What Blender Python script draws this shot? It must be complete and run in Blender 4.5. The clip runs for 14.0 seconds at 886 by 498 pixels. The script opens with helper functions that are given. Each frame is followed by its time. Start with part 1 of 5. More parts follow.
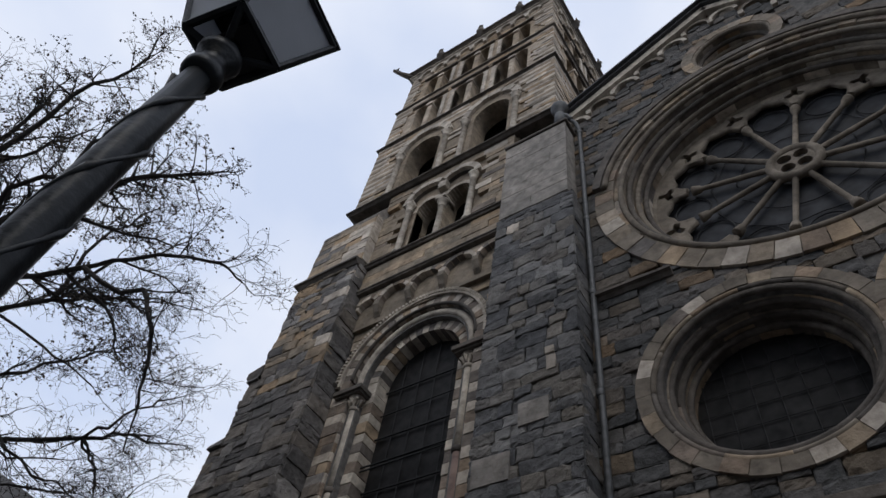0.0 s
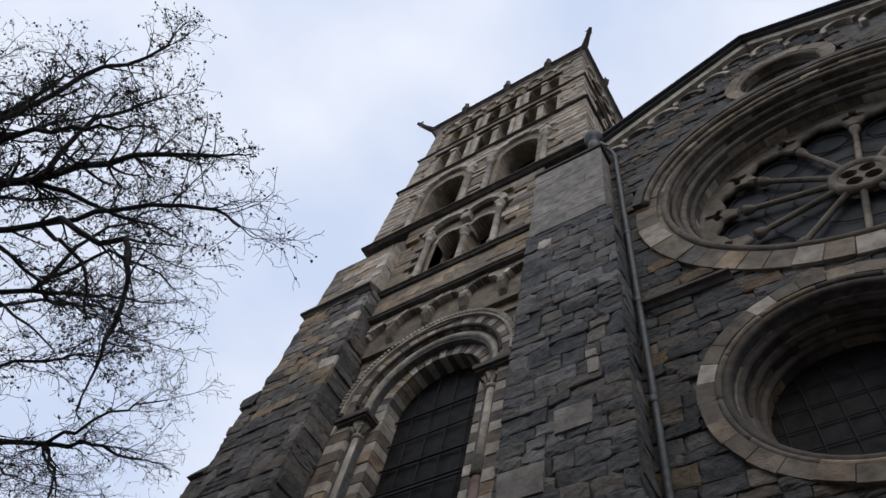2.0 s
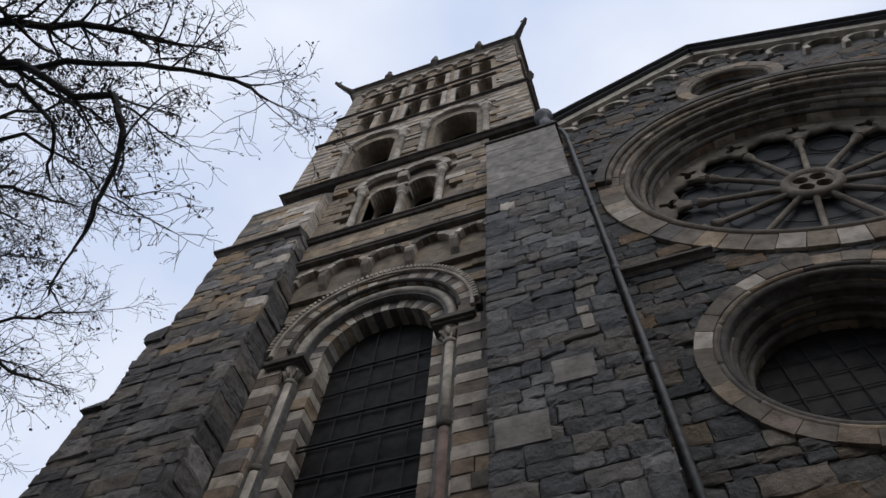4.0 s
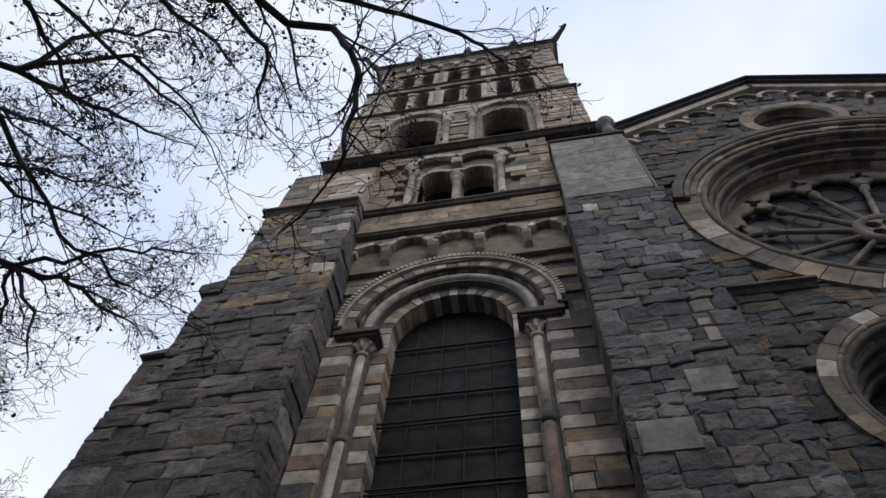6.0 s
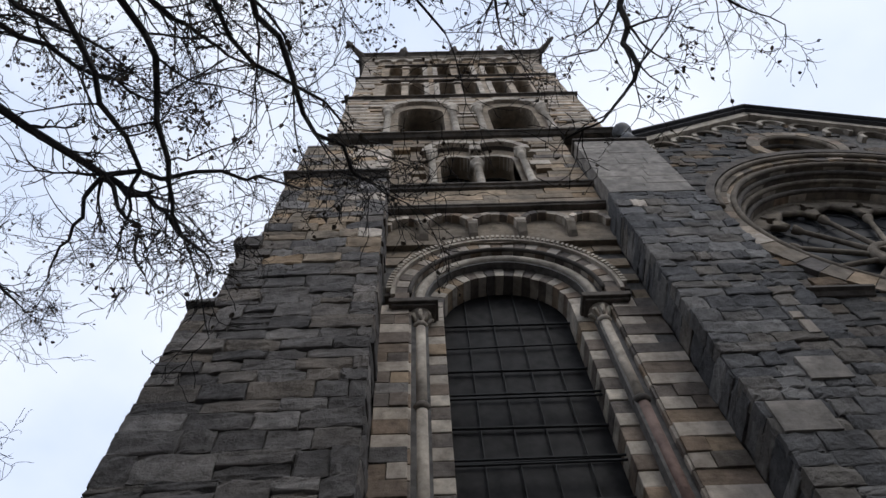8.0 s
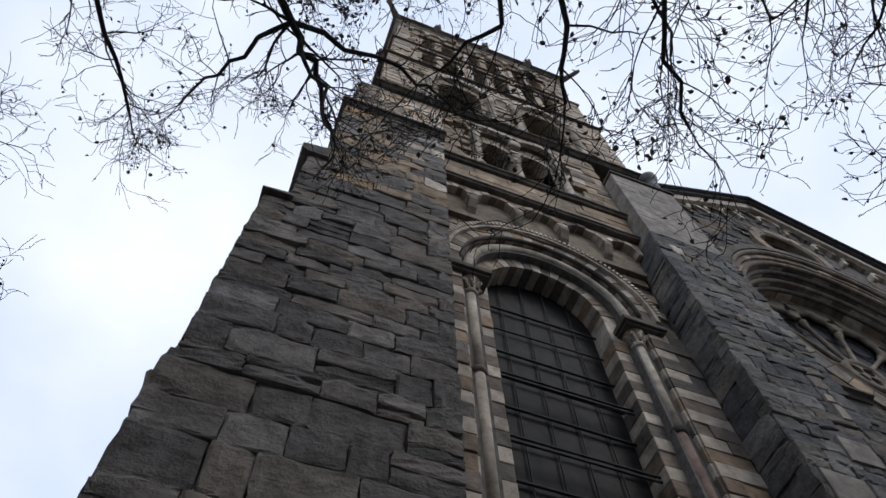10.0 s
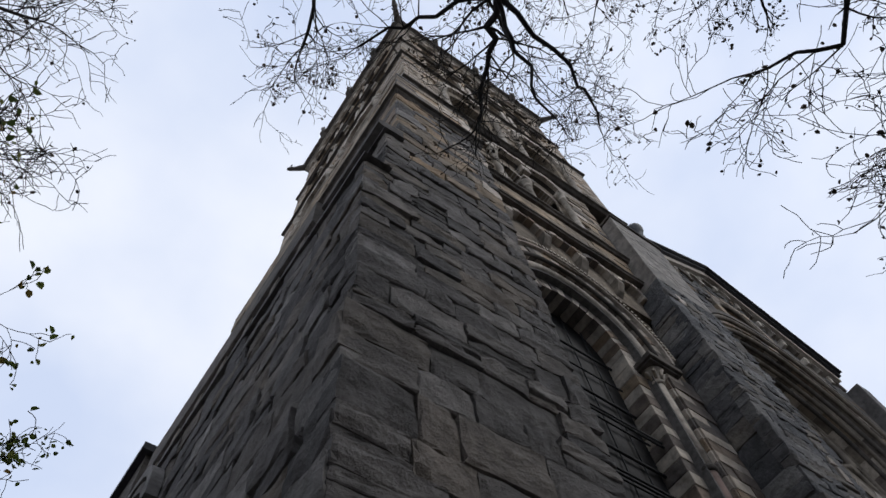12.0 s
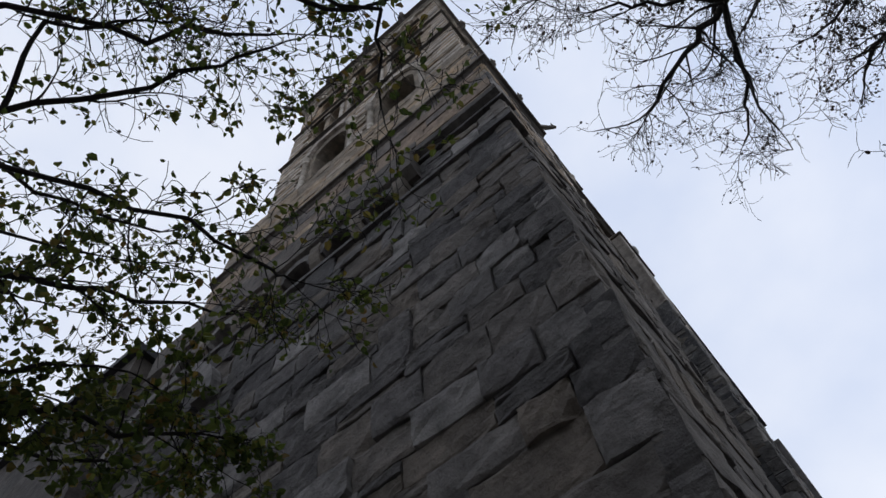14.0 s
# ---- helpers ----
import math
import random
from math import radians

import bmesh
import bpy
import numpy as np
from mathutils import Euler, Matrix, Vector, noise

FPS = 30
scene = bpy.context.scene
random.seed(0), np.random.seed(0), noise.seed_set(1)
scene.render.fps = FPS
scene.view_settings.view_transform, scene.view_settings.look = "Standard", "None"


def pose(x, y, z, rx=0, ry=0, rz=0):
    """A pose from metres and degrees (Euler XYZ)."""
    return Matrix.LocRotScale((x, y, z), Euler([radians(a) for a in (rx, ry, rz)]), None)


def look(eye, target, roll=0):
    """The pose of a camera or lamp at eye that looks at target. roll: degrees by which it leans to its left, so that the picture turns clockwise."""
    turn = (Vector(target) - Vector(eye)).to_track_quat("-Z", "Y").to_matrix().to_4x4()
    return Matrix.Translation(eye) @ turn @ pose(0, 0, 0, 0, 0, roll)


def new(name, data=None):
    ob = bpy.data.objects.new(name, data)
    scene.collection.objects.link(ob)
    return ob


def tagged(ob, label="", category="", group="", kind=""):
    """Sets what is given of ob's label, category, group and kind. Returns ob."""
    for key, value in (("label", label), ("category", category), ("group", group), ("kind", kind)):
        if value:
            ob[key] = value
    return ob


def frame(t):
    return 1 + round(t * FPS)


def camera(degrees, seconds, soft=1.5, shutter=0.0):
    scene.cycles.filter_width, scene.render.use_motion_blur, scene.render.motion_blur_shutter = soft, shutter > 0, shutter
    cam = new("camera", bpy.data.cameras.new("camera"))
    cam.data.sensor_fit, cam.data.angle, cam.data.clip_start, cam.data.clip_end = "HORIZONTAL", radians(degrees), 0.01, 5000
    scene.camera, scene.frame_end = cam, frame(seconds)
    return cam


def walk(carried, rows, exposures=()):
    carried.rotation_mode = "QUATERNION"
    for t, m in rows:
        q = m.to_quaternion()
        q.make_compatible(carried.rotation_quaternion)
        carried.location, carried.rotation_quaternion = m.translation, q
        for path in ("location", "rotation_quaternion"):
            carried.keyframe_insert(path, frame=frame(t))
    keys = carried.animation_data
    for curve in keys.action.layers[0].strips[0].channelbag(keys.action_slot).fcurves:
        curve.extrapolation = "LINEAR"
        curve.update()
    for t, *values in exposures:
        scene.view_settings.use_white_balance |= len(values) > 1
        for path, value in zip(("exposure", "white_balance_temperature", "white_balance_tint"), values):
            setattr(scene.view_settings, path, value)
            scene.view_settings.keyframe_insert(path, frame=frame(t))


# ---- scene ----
cam = camera(64.4, 14.0)
PATH = [
    (0, (5.617, -5.245, 1.276), (4.812, -4.388, 2.894), 12.3),
    (0.5, (5.467, -4.91, 1.282), (4.665, -4.056, 2.903), 8.7),
    (1, (5.21, -4.605, 1.349), (4.437, -3.613, 2.904), 6.4),
    (1.5, (4.994, -4.333, 1.453), (4.192, -3.53, 3.099), 12.1),
    (2, (4.662, -4.077, 1.466), (3.932, -3.441, 3.216), 19.9),
    (2.5, (4.326, -3.797, 1.512), (3.48, -3.204, 3.224), 23.9),
    (3, (3.95, -3.83, 1.5), (3.198, -3.158, 3.227), 20.4),
    (3.2, (3.784, -3.876, 1.503), (3.162, -3.129, 3.252), 16.3),
    (5.3, (2.059, -4.178, 1.512), (1.779, -3.326, 3.3), 3.4),
    (5.5, (1.888, -4.221, 1.514), (1.603, -3.32, 3.277), 4.4),
    (6, (1.431, -4.229, 1.548), (1.202, -3.359, 3.334), 5.7),
    (6.5, (0.97, -4.223, 1.546), (0.85, -3.331, 3.333), 2.4),
    (7, (0.478, -4.155, 1.54), (0.401, -3.205, 3.298), 1.3),
    (7.2, (0.274, -4.088, 1.552), (0.208, -3.17, 3.328), 0.8),
    (9.3, (-1.631, -3.385, 1.628), (-1.347, -2.574, 3.434), -10.0),
    (9.5, (-1.797, -3.308, 1.627), (-1.517, -2.498, 3.434), -7.2),
    (10, (-2.222, -3.099, 1.648), (-1.885, -2.294, 3.447), -2.5),
    (10.5, (-2.612, -2.839, 1.655), (-2.23, -2.081, 3.467), -4.5),
    (11, (-3.009, -2.632, 1.627), (-2.568, -1.909, 3.439), -6.4),
    (11.5, (-3.335, -2.326, 1.617), (-2.839, -1.664, 3.437), -9.6),
    (12, (-3.686, -2.05, 1.66), (-3.103, -1.44, 3.473), -10.0),
    (12.5, (-3.997, -1.701, 1.65), (-3.41, -1.178, 3.489), -13.0),
    (13, (-4.31, -1.367, 1.638), (-3.645, -0.854, 3.453), -12.2),
    (13.5, (-4.605, -1.033, 1.631), (-3.994, -0.424, 3.435), -6.5),
    (14, (-4.944, -0.665, 1.495), (-4.156, -0.206, 3.275), -10.3),
]
walk(cam, [(t, look(eye, target, roll)) for t, eye, target, roll in PATH], [(0, 0.13), (1.5, 0.17), (3, 0.12), (5.5, 0.26), (7, 0.36), (9.5, 0.40), (11, 0.28), (12.5, 0.14), (14, 0.09)])

# ---- light ----
world = bpy.data.worlds.new("overcast_sky")
scene.world = world
world.use_nodes = True
wn, wl = world.node_tree.nodes, world.node_tree.links
for n in list(wn):
    wn.remove(n)
SUN_UP, SUN_TURN = radians(43), radians(150)
w_out = wn.new("ShaderNodeOutputWorld")
w_bg = wn.new("ShaderNodeBackground")
w_sky = wn.new("ShaderNodeTexSky")
w_sky.sky_type = "NISHITA"
w_sky.sun_disc = False
w_sky.sun_elevation, w_sky.sun_rotation = SUN_UP, SUN_TURN
w_co = wn.new("ShaderNodeTexCoord")
w_map = wn.new("ShaderNodeMapping")
w_map.inputs["Scale"].default_value = (1.0, 1.0, 1.6)
w_noise = wn.new("ShaderNodeTexNoise")
w_noise.inputs["Scale"].default_value = 3.2
w_noise.inputs["Detail"].default_value = 5.0
w_noise.inputs["Roughness"].default_value = 0.45
w_ramp = wn.new("ShaderNodeValToRGB")
w_ramp.color_ramp.elements[0].position, w_ramp.color_ramp.elements[1].position = 0.32, 0.68
w_ramp.color_ramp.elements[0].color = (0.62, 0.705, 0.90, 1)
w_ramp.color_ramp.elements[1].color = (0.86, 0.90, 1.0, 1)
w_dim = wn.new("ShaderNodeVectorMath")
w_dim.operation = "SCALE"
w_dim.inputs["Scale"].default_value = 0.11
w_mix = wn.new("ShaderNodeMix")
w_mix.data_type = "RGBA"
w_mix.inputs[0].default_value = 0.88
wl.new(w_co.outputs["Generated"], w_map.inputs["Vector"])
wl.new(w_map.outputs["Vector"], w_noise.inputs["Vector"])
wl.new(w_noise.outputs["Fac"], w_ramp.inputs["Fac"])
wl.new(w_sky.outputs["Color"], w_dim.inputs[0])
wl.new(w_dim.outputs["Vector"], w_mix.inputs[6])
wl.new(w_ramp.outputs["Color"], w_mix.inputs[7])
wl.new(w_mix.outputs[2], w_bg.inputs["Color"])
w_bg.inputs["Strength"].default_value = 1.0
wl.new(w_bg.outputs["Background"], w_out.inputs["Surface"])

sun_data = bpy.data.lights.new("sun", "SUN")
sun_data.energy, sun_data.angle, sun_data.color = 0.6, radians(25), (1.0, 0.97, 0.92)
sun = new("sun", sun_data)
sun.matrix_world = look((8.7, -15, 16), (0, 0, 0))


# ---- materials ----
def ramp_between(nodes, stops):
    r = nodes.new("ShaderNodeValToRGB")
    els = r.color_ramp.elements
    while len(els) < len(stops):
        els.new(0.5)
    for el, (p, c) in zip(els, stops):
        el.position, el.color = p, (*c, 1)
    return r


def stone_material(name, tones, source="OBJECT", stain=(0.05, 0.05, 0.05), stain_amount=0.5, grain=9.0, bump=0.6, rough=0.9, layers=0.22):
    """Weathered stone: tone by piece, mottling, lichen-dark stains, slaty layers and fine grain in relief."""
    m = bpy.data.materials.new(name)
    m.use_nodes = True
    n, l = m.node_tree.nodes, m.node_tree.links
    b = n["Principled BSDF"]
    geo = n.new("ShaderNodeNewGeometry")
    if source == "OBJECT":
        info = n.new("ShaderNodeObjectInfo")
        rnd = info.outputs["Random"]
    else:
        rnd = geo.outputs["Random Per Island"]
    tone = ramp_between(n, tones)
    tone.color_ramp.interpolation = "LINEAR"
    l.new(rnd, tone.inputs["Fac"])
    big = n.new("ShaderNodeTexNoise")
    big.inputs["Scale"].default_value, big.inputs["Detail"].default_value = 1.3, 4
    l.new(geo.outputs["Position"], big.inputs["Vector"])
    mid = n.new("ShaderNodeTexNoise")
    mid.inputs["Scale"].default_value, mid.inputs["Detail"].default_value, mid.inputs["Roughness"].default_value = grain, 6, 0.65
    l.new(geo.outputs["Position"], mid.inputs["Vector"])
    squash = n.new("ShaderNodeMapping")
    squash.inputs["Scale"].default_value = (2.5, 2.5, 26)
    l.new(geo.outputs["Position"], squash.inputs["Vector"])
    lay = n.new("ShaderNodeTexNoise")
    lay.inputs["Scale"].default_value, lay.inputs["Detail"].default_value, lay.inputs["Distortion"].default_value = 1.0, 3, 0.6
    l.new(squash.outputs["Vector"], lay.inputs["Vector"])
    var = n.new("ShaderNodeMapRange")
    var.inputs["From Min"].default_value, var.inputs["From Max"].default_value = 0.3, 0.7
    var.inputs["To Min"].default_value, var.inputs["To Max"].default_value = 0.54, 1.4
    l.new(mid.outputs["Fac"], var.inputs["Value"])
    streak = n.new("ShaderNodeMapRange")
    streak.inputs["From Min"].default_value, streak.inputs["From Max"].default_value = 0.3, 0.7
    streak.inputs["To Min"].default_value, streak.inputs["To Max"].default_value = 1 - 0.3 * layers, 1 + 0.26 * layers
    l.new(lay.outputs["Fac"], streak.inputs["Value"])
    patch = n.new("ShaderNodeTexNoise")
    patch.inputs["Scale"].default_value, patch.inputs["Detail"].default_value = 3.7, 3
    l.new(geo.outputs["Position"], patch.inputs["Vector"])
    mottle = n.new("ShaderNodeMapRange")
    mottle.inputs["From Min"].default_value, mottle.inputs["From Max"].default_value = 0.3, 0.7
    mottle.inputs["To Min"].default_value, mottle.inputs["To Max"].default_value = 0.72, 1.3
    l.new(patch.outputs["Fac"], mottle.inputs["Value"])
    both = n.new("ShaderNodeMath")
    both.operation = "MULTIPLY"
    l.new(var.outputs["Result"], both.inputs[0])
    l.new(streak.outputs["Result"], both.inputs[1])
    every = n.new("ShaderNodeMath")
    every.operation = "MULTIPLY"
    l.new(both.outputs[0], every.inputs[0])
    l.new(mottle.outputs["Result"], every.inputs[1])
    mul = n.new("ShaderNodeVectorMath")
    mul.operation = "SCALE"
    l.new(tone.outputs["Color"], mul.inputs[0])
    l.new(every.outputs[0], mul.inputs["Scale"])
    st = ramp_between(n, [(0.45, (0, 0, 0)), (0.72, (stain_amount,) * 3)])
    add = n.new("ShaderNodeMath")
    add.operation = "MULTIPLY_ADD"
    add.inputs[1].default_value, add.inputs[2].default_value = 0.45, 0.0
    l.new(mid.outputs["Fac"], add.inputs[0])
    add2 = n.new("ShaderNodeMath")
    add2.operation = "MULTIPLY_ADD"
    add2.inputs[1].default_value = 0.62
    l.new(big.outputs["Fac"], add2.inputs[0])
    l.new(add.outputs[0], add2.inputs[2])
    l.new(add2.outputs[0], st.inputs["Fac"])
    mix = n.new("ShaderNodeMix")
    mix.data_type = "RGBA"
    l.new(st.outputs["Color"], mix.inputs[0])
    l.new(mul.outputs["Vector"], mix.inputs[6])
    mix.inputs[7].default_value = (*stain, 1)
    l.new(mix.outputs[2], b.inputs["Base Color"])
    b.inputs["Roughness"].default_value = rough
    b.inputs["Specular IOR Level"].default_value = 0.25
    h = n.new("ShaderNodeMath")
    h.operation = "MULTIPLY_ADD"
    h.inputs[1].default_value = layers
    l.new(lay.outputs["Fac"], h.inputs[0])
    l.new(mid.outputs["Fac"], h.inputs[2])
    fine = n.new("ShaderNodeTexNoise")
    fine.inputs["Scale"].default_value, fine.inputs["Detail"].default_value, fine.inputs["Roughness"].default_value = 34, 5, 0.7
    l.new(geo.outputs["Position"], fine.inputs["Vector"])
    hf = n.new("ShaderNodeMath")
    hf.operation = "MULTIPLY_ADD"
    hf.inputs[1].default_value = 0.45
    l.new(fine.outputs["Fac"], hf.inputs[0])
    l.new(h.outputs[0], hf.inputs[2])
    bp = n.new("ShaderNodeBump")
    bp.inputs["Strength"].default_value, bp.inputs["Distance"].default_value = bump, 0.03
    l.new(hf.outputs[0], bp.inputs["Height"])
    l.new(bp.outputs["Normal"], b.inputs["Normal"])
    return m


def plain_material(name, colour, rough=0.7, metal=0.0, vary=0.3, scale=14.0, bump=0.2):
    m = bpy.data.materials.new(name)
    m.use_nodes = True
    n, l = m.node_tree.nodes, m.node_tree.links
    b = n["Principled BSDF"]
    geo = n.new("ShaderNodeNewGeometry")
    t = n.new("ShaderNodeTexNoise")
    t.inputs["Scale"].default_value, t.inputs["Detail"].default_value = scale, 5
    l.new(geo.outputs["Position"], t.inputs["Vector"])
    r = ramp_between(n, [(0.3, tuple(c * (1 - vary) for c in colour)), (0.7, tuple(c * (1 + vary) for c in colour))])
    l.new(t.outputs["Fac"], r.inputs["Fac"])
    l.new(r.outputs["Color"], b.inputs["Base Color"])
    b.inputs["Roughness"].default_value, b.inputs["Metallic"].default_value = rough, metal
    bp = n.new("ShaderNodeBump")
    bp.inputs["Strength"].default_value, bp.inputs["Distance"].default_value = bump, 0.01
    l.new(t.outputs["Fac"], bp.inputs["Height"])
    l.new(bp.outputs["Normal"], b.inputs["Normal"])
    return m


GREY_TONES = [(0.0, (0.098, 0.090, 0.084)), (0.3, (0.132, 0.121, 0.112)), (0.6, (0.166, 0.152, 0.140)), (0.78, (0.192, 0.160, 0.127)), (0.92, (0.224, 0.207, 0.190)), (1.0, (0.300, 0.276, 0.252))]
NAVE_TONES = [(0.0, (0.063, 0.062, 0.060)), (0.4, (0.091, 0.088, 0.084)), (0.7, (0.121, 0.109, 0.099)), (0.88, (0.135, 0.106, 0.075)), (0.95, (0.180, 0.118, 0.068)), (1.0, (0.207, 0.181, 0.150))]
TAN_TONES = [(0.0, (0.240, 0.196, 0.146)), (0.4, (0.300, 0.238, 0.170)), (0.7, (0.346, 0.266, 0.182)), (0.9, (0.372, 0.258, 0.152)), (1.0, (0.445, 0.380, 0.304))]
PALE_TONES = [(0.0, (0.397, 0.339, 0.277)), (0.5, (0.492, 0.423, 0.342)), (1.0, (0.601, 0.519, 0.427))]
BROWN_TONES = [(0.0, (0.137, 0.121, 0.108)), (0.5, (0.198, 0.159, 0.127)), (0.85, (0.273, 0.199, 0.139)), (1.0, (0.341, 0.255, 0.168))]

SLATE_TONES = [(0.0, (0.080, 0.080, 0.082)), (0.3, (0.112, 0.109, 0.107)), (0.55, (0.140, 0.136, 0.133)), (0.72, (0.170, 0.148, 0.122)), (0.88, (0.190, 0.182, 0.172)), (1.0, (0.265, 0.255, 0.240))]
SLATE = stone_material("slate_grey_stone", SLATE_TONES, bump=0.9, stain_amount=0.45)
SLATE_J = stone_material("slate_grey_courses", SLATE_TONES, source="ISLAND", bump=0.9, stain_amount=0.45)
GREY = stone_material("grey_slaty_stone", GREY_TONES, bump=0.9, stain_amount=0.45)
NAVE = stone_material("blue_grey_stone", NAVE_TONES, bump=0.9, stain_amount=0.4)
NAVE_J = stone_material("blue_grey_stone_courses", NAVE_TONES, source="ISLAND", bump=0.9, stain_amount=0.4)
GREY_J = stone_material("grey_stone_courses", GREY_TONES, source="ISLAND", bump=0.9, stain_amount=0.45)
TAN = stone_material("tan_sandstone", TAN_TONES, stain_amount=0.5)
TAN_J = stone_material("tan_sandstone_courses", TAN_TONES, source="ISLAND", stain_amount=0.5)
PALE = stone_material("pale_limestone", PALE_TONES, stain=(0.12, 0.115, 0.11), stain_amount=0.55, bump=0.4, layers=0.2)
PALE_J = stone_material("pale_limestone_courses", PALE_TONES, source="ISLAND", stain=(0.12, 0.115, 0.11), stain_amount=0.55, bump=0.4, layers=0.2)
BROWN = stone_material("brown_band_stone", BROWN_TONES, stain_amount=0.4, layers=0.3)
BROWN_J = stone_material("brown_band_courses", BROWN_TONES, source="ISLAND", stain_amount=0.4, layers=0.3)
TRIM = stone_material("dark_string_stone", [(0.0, (0.088, 0.075, 0.063)), (1.0, (0.135, 0.115, 0.096))], stain_amount=0.5)
COLUMN = stone_material("warm_grey_column_stone", [(0.0, (0.38, 0.33, 0.27)), (1.0, (0.50, 0.44, 0.36))], stain=(0.13, 0.115, 0.10), stain_amount=0.42, bump=0.3, layers=0.15)
TRACERY = stone_material("weathered_tracery_stone", [(0.0, (0.176, 0.148, 0.116)), (1.0, (0.242, 0.203, 0.158))], stain=(0.058, 0.048, 0.039), stain_amount=0.6, bump=0.4, layers=0.2)
REDDISH = stone_material("reddish_column_stone", [(0.0, (0.22, 0.15, 0.125)), (1.0, (0.25, 0.17, 0.14))], bump=0.2, layers=0.1)
ASHLAR = stone_material("smooth_grey_ashlar", [(0.0, (0.225, 0.203, 0.176)), (1.0, (0.285, 0.256, 0.222))], source="ISLAND", stain=(0.121, 0.113, 0.106), bump=0.35, layers=0.2)
MORTAR = plain_material("dark_mortar", (0.105, 0.098, 0.09), 0.95, vary=0.4, bump=0.5)
GLASS = plain_material("dark_leaded_glass", (0.016, 0.0152, 0.0148), 0.6, vary=0.6, scale=7.0, bump=0.4)
ROSE_GLASS = plain_material("grey_leaded_glass", (0.027, 0.028, 0.031), 0.6, vary=0.5, scale=5.0, bump=0.5)
ROSE_GLASS.node_tree.nodes["Principled BSDF"].inputs["Specular IOR Level"].default_value = 0.15
GLASS.node_tree.nodes["Principled BSDF"].inputs["Specular IOR Level"].default_value = 0.12
IRON = plain_material("black_iron", (0.009, 0.009, 0.0095), 0.8, 0.0, vary=0.3)
LEAD = plain_material("grey_lead_pipe", (0.075, 0.076, 0.076), 0.6, 0.3, vary=0.3)
ROOFM = plain_material("dark_slate_roof", (0.035, 0.034, 0.036), 0.8, vary=0.3)
# near-black: the missing light indoors is put into this colour
DARK = plain_material("unlit_interior_black", (0.015, 0.014, 0.013), 0.95)
BARK = plain_material("dark_bark", (0.020, 0.017, 0.015), 0.95, vary=0.5, scale=30, bump=0.8)
FROST = plain_material("milky_lamp_glass", (0.42, 0.44, 0.48), 0.25, vary=0.08, scale=4, bump=0.02)
PAINT = plain_material("dark_green_black_paint", (0.009, 0.011, 0.013), 0.42, vary=0.5, scale=18, bump=0.6)
PAINT.node_tree.nodes["Principled BSDF"].inputs["Specular IOR Level"].default_value = 0.22
DRY_LEAF = plain_material("dry_brown_leaf", (0.055, 0.040, 0.026), 0.8, vary=0.5, scale=3)
# grey of the added walls that only block light
BLOCKER = plain_material("blocker_grey", (0.16, 0.155, 0.15), 0.9, vary=0.2, scale=1.5)
GROUND = plain_material("grey_paving_grit", (0.16, 0.155, 0.15), 0.9, vary=0.35, scale=3)


def leaf_material():
    m = bpy.data.materials.new("yellow_green_leaf")
    m.use_nodes = True
    n, l = m.node_tree.nodes, m.node_tree.links
    b = n["Principled BSDF"]
    geo = n.new("ShaderNodeNewGeometry")
    r = ramp_between(n, [(0.0, (0.04, 0.06, 0.015)), (0.5, (0.085, 0.115, 0.022)), (0.85, (0.15, 0.16, 0.035)), (1.0, (0.18, 0.11, 0.03))])
    l.new(geo.outputs["Random Per Island"], r.inputs["Fac"])
    l.new(r.outputs["Color"], b.inputs["Base Color"])
    b.inputs["Roughness"].default_value = 0.6
    tr = n.new("ShaderNodeBsdfTranslucent")
    l.new(r.outputs["Color"], tr.inputs["Color"])
    mx = n.new("ShaderNodeMixShader")
    mx.inputs["Fac"].default_value = 0.55
    l.new(b.outputs["BSDF"], mx.inputs[1])
    l.new(tr.outputs["BSDF"], mx.inputs[2])
    l.new(mx.outputs["Shader"], n["Material Output"].inputs["Surface"])
    return m


LEAF = leaf_material()


# ---- building helpers ----
def thing(name, label, category, group="", kind=""):
    ob = new(name)
    ob.empty_display_size = 0.2
    return tagged(ob, label, category, group, kind)


def link_mesh(name, me, material, parent=None, label="", kind=""):
    if material is not None and not me.materials:
        me.materials.append(material)
    ob = new(name, me)
    if parent is not None:
        ob.parent = parent
    return tagged(ob, label, kind=kind)


def part(name, bm, material, parent=None, label="", kind="", smooth=False):
    me = bpy.data.meshes.new(name)
    bm.normal_update()
    if smooth:
        for f in bm.faces:
            f.smooth = True
    bm.to_mesh(me)
    bm.free()
    return link_mesh(name, me, material, parent, label, kind)


def box_into(bm, x0, x1, y0, y1, z0, z1, bevel=0.0):
    vs = [bm.verts.new(p) for p in ((x0, y0, z0), (x1, y0, z0), (x1, y1, z0), (x0, y1, z0), (x0, y0, z1), (x1, y0, z1), (x1, y1, z1), (x0, y1, z1))]
    fs = [bm.faces.new([vs[i] for i in q]) for q in ((0, 3, 2, 1), (4, 5, 6, 7), (0, 1, 5, 4), (1, 2, 6, 5), (2, 3, 7, 6), (3, 0, 4, 7))]
    if bevel:
        es = list({e for f in fs for e in f.edges})
        bmesh.ops.bevel(bm, geom=es, offset=bevel, segments=2, affect="EDGES", profile=0.6)
    return fs


def box(name, x0, x1, y0, y1, z0, z1, material, parent=None, label="", bevel=0.0, kind=""):
    bm = bmesh.new()
    box_into(bm, x0, x1, y0, y1, z0, z1, bevel)
    return part(name, bm, material, parent, label, kind)


def arc(cx, cz, r, a0, a1, n):
    return [(cx + r * math.cos(radians(a0 + (a1 - a0) * i / n)), cz + r * math.sin(radians(a0 + (a1 - a0) * i / n))) for i in range(n + 1)]


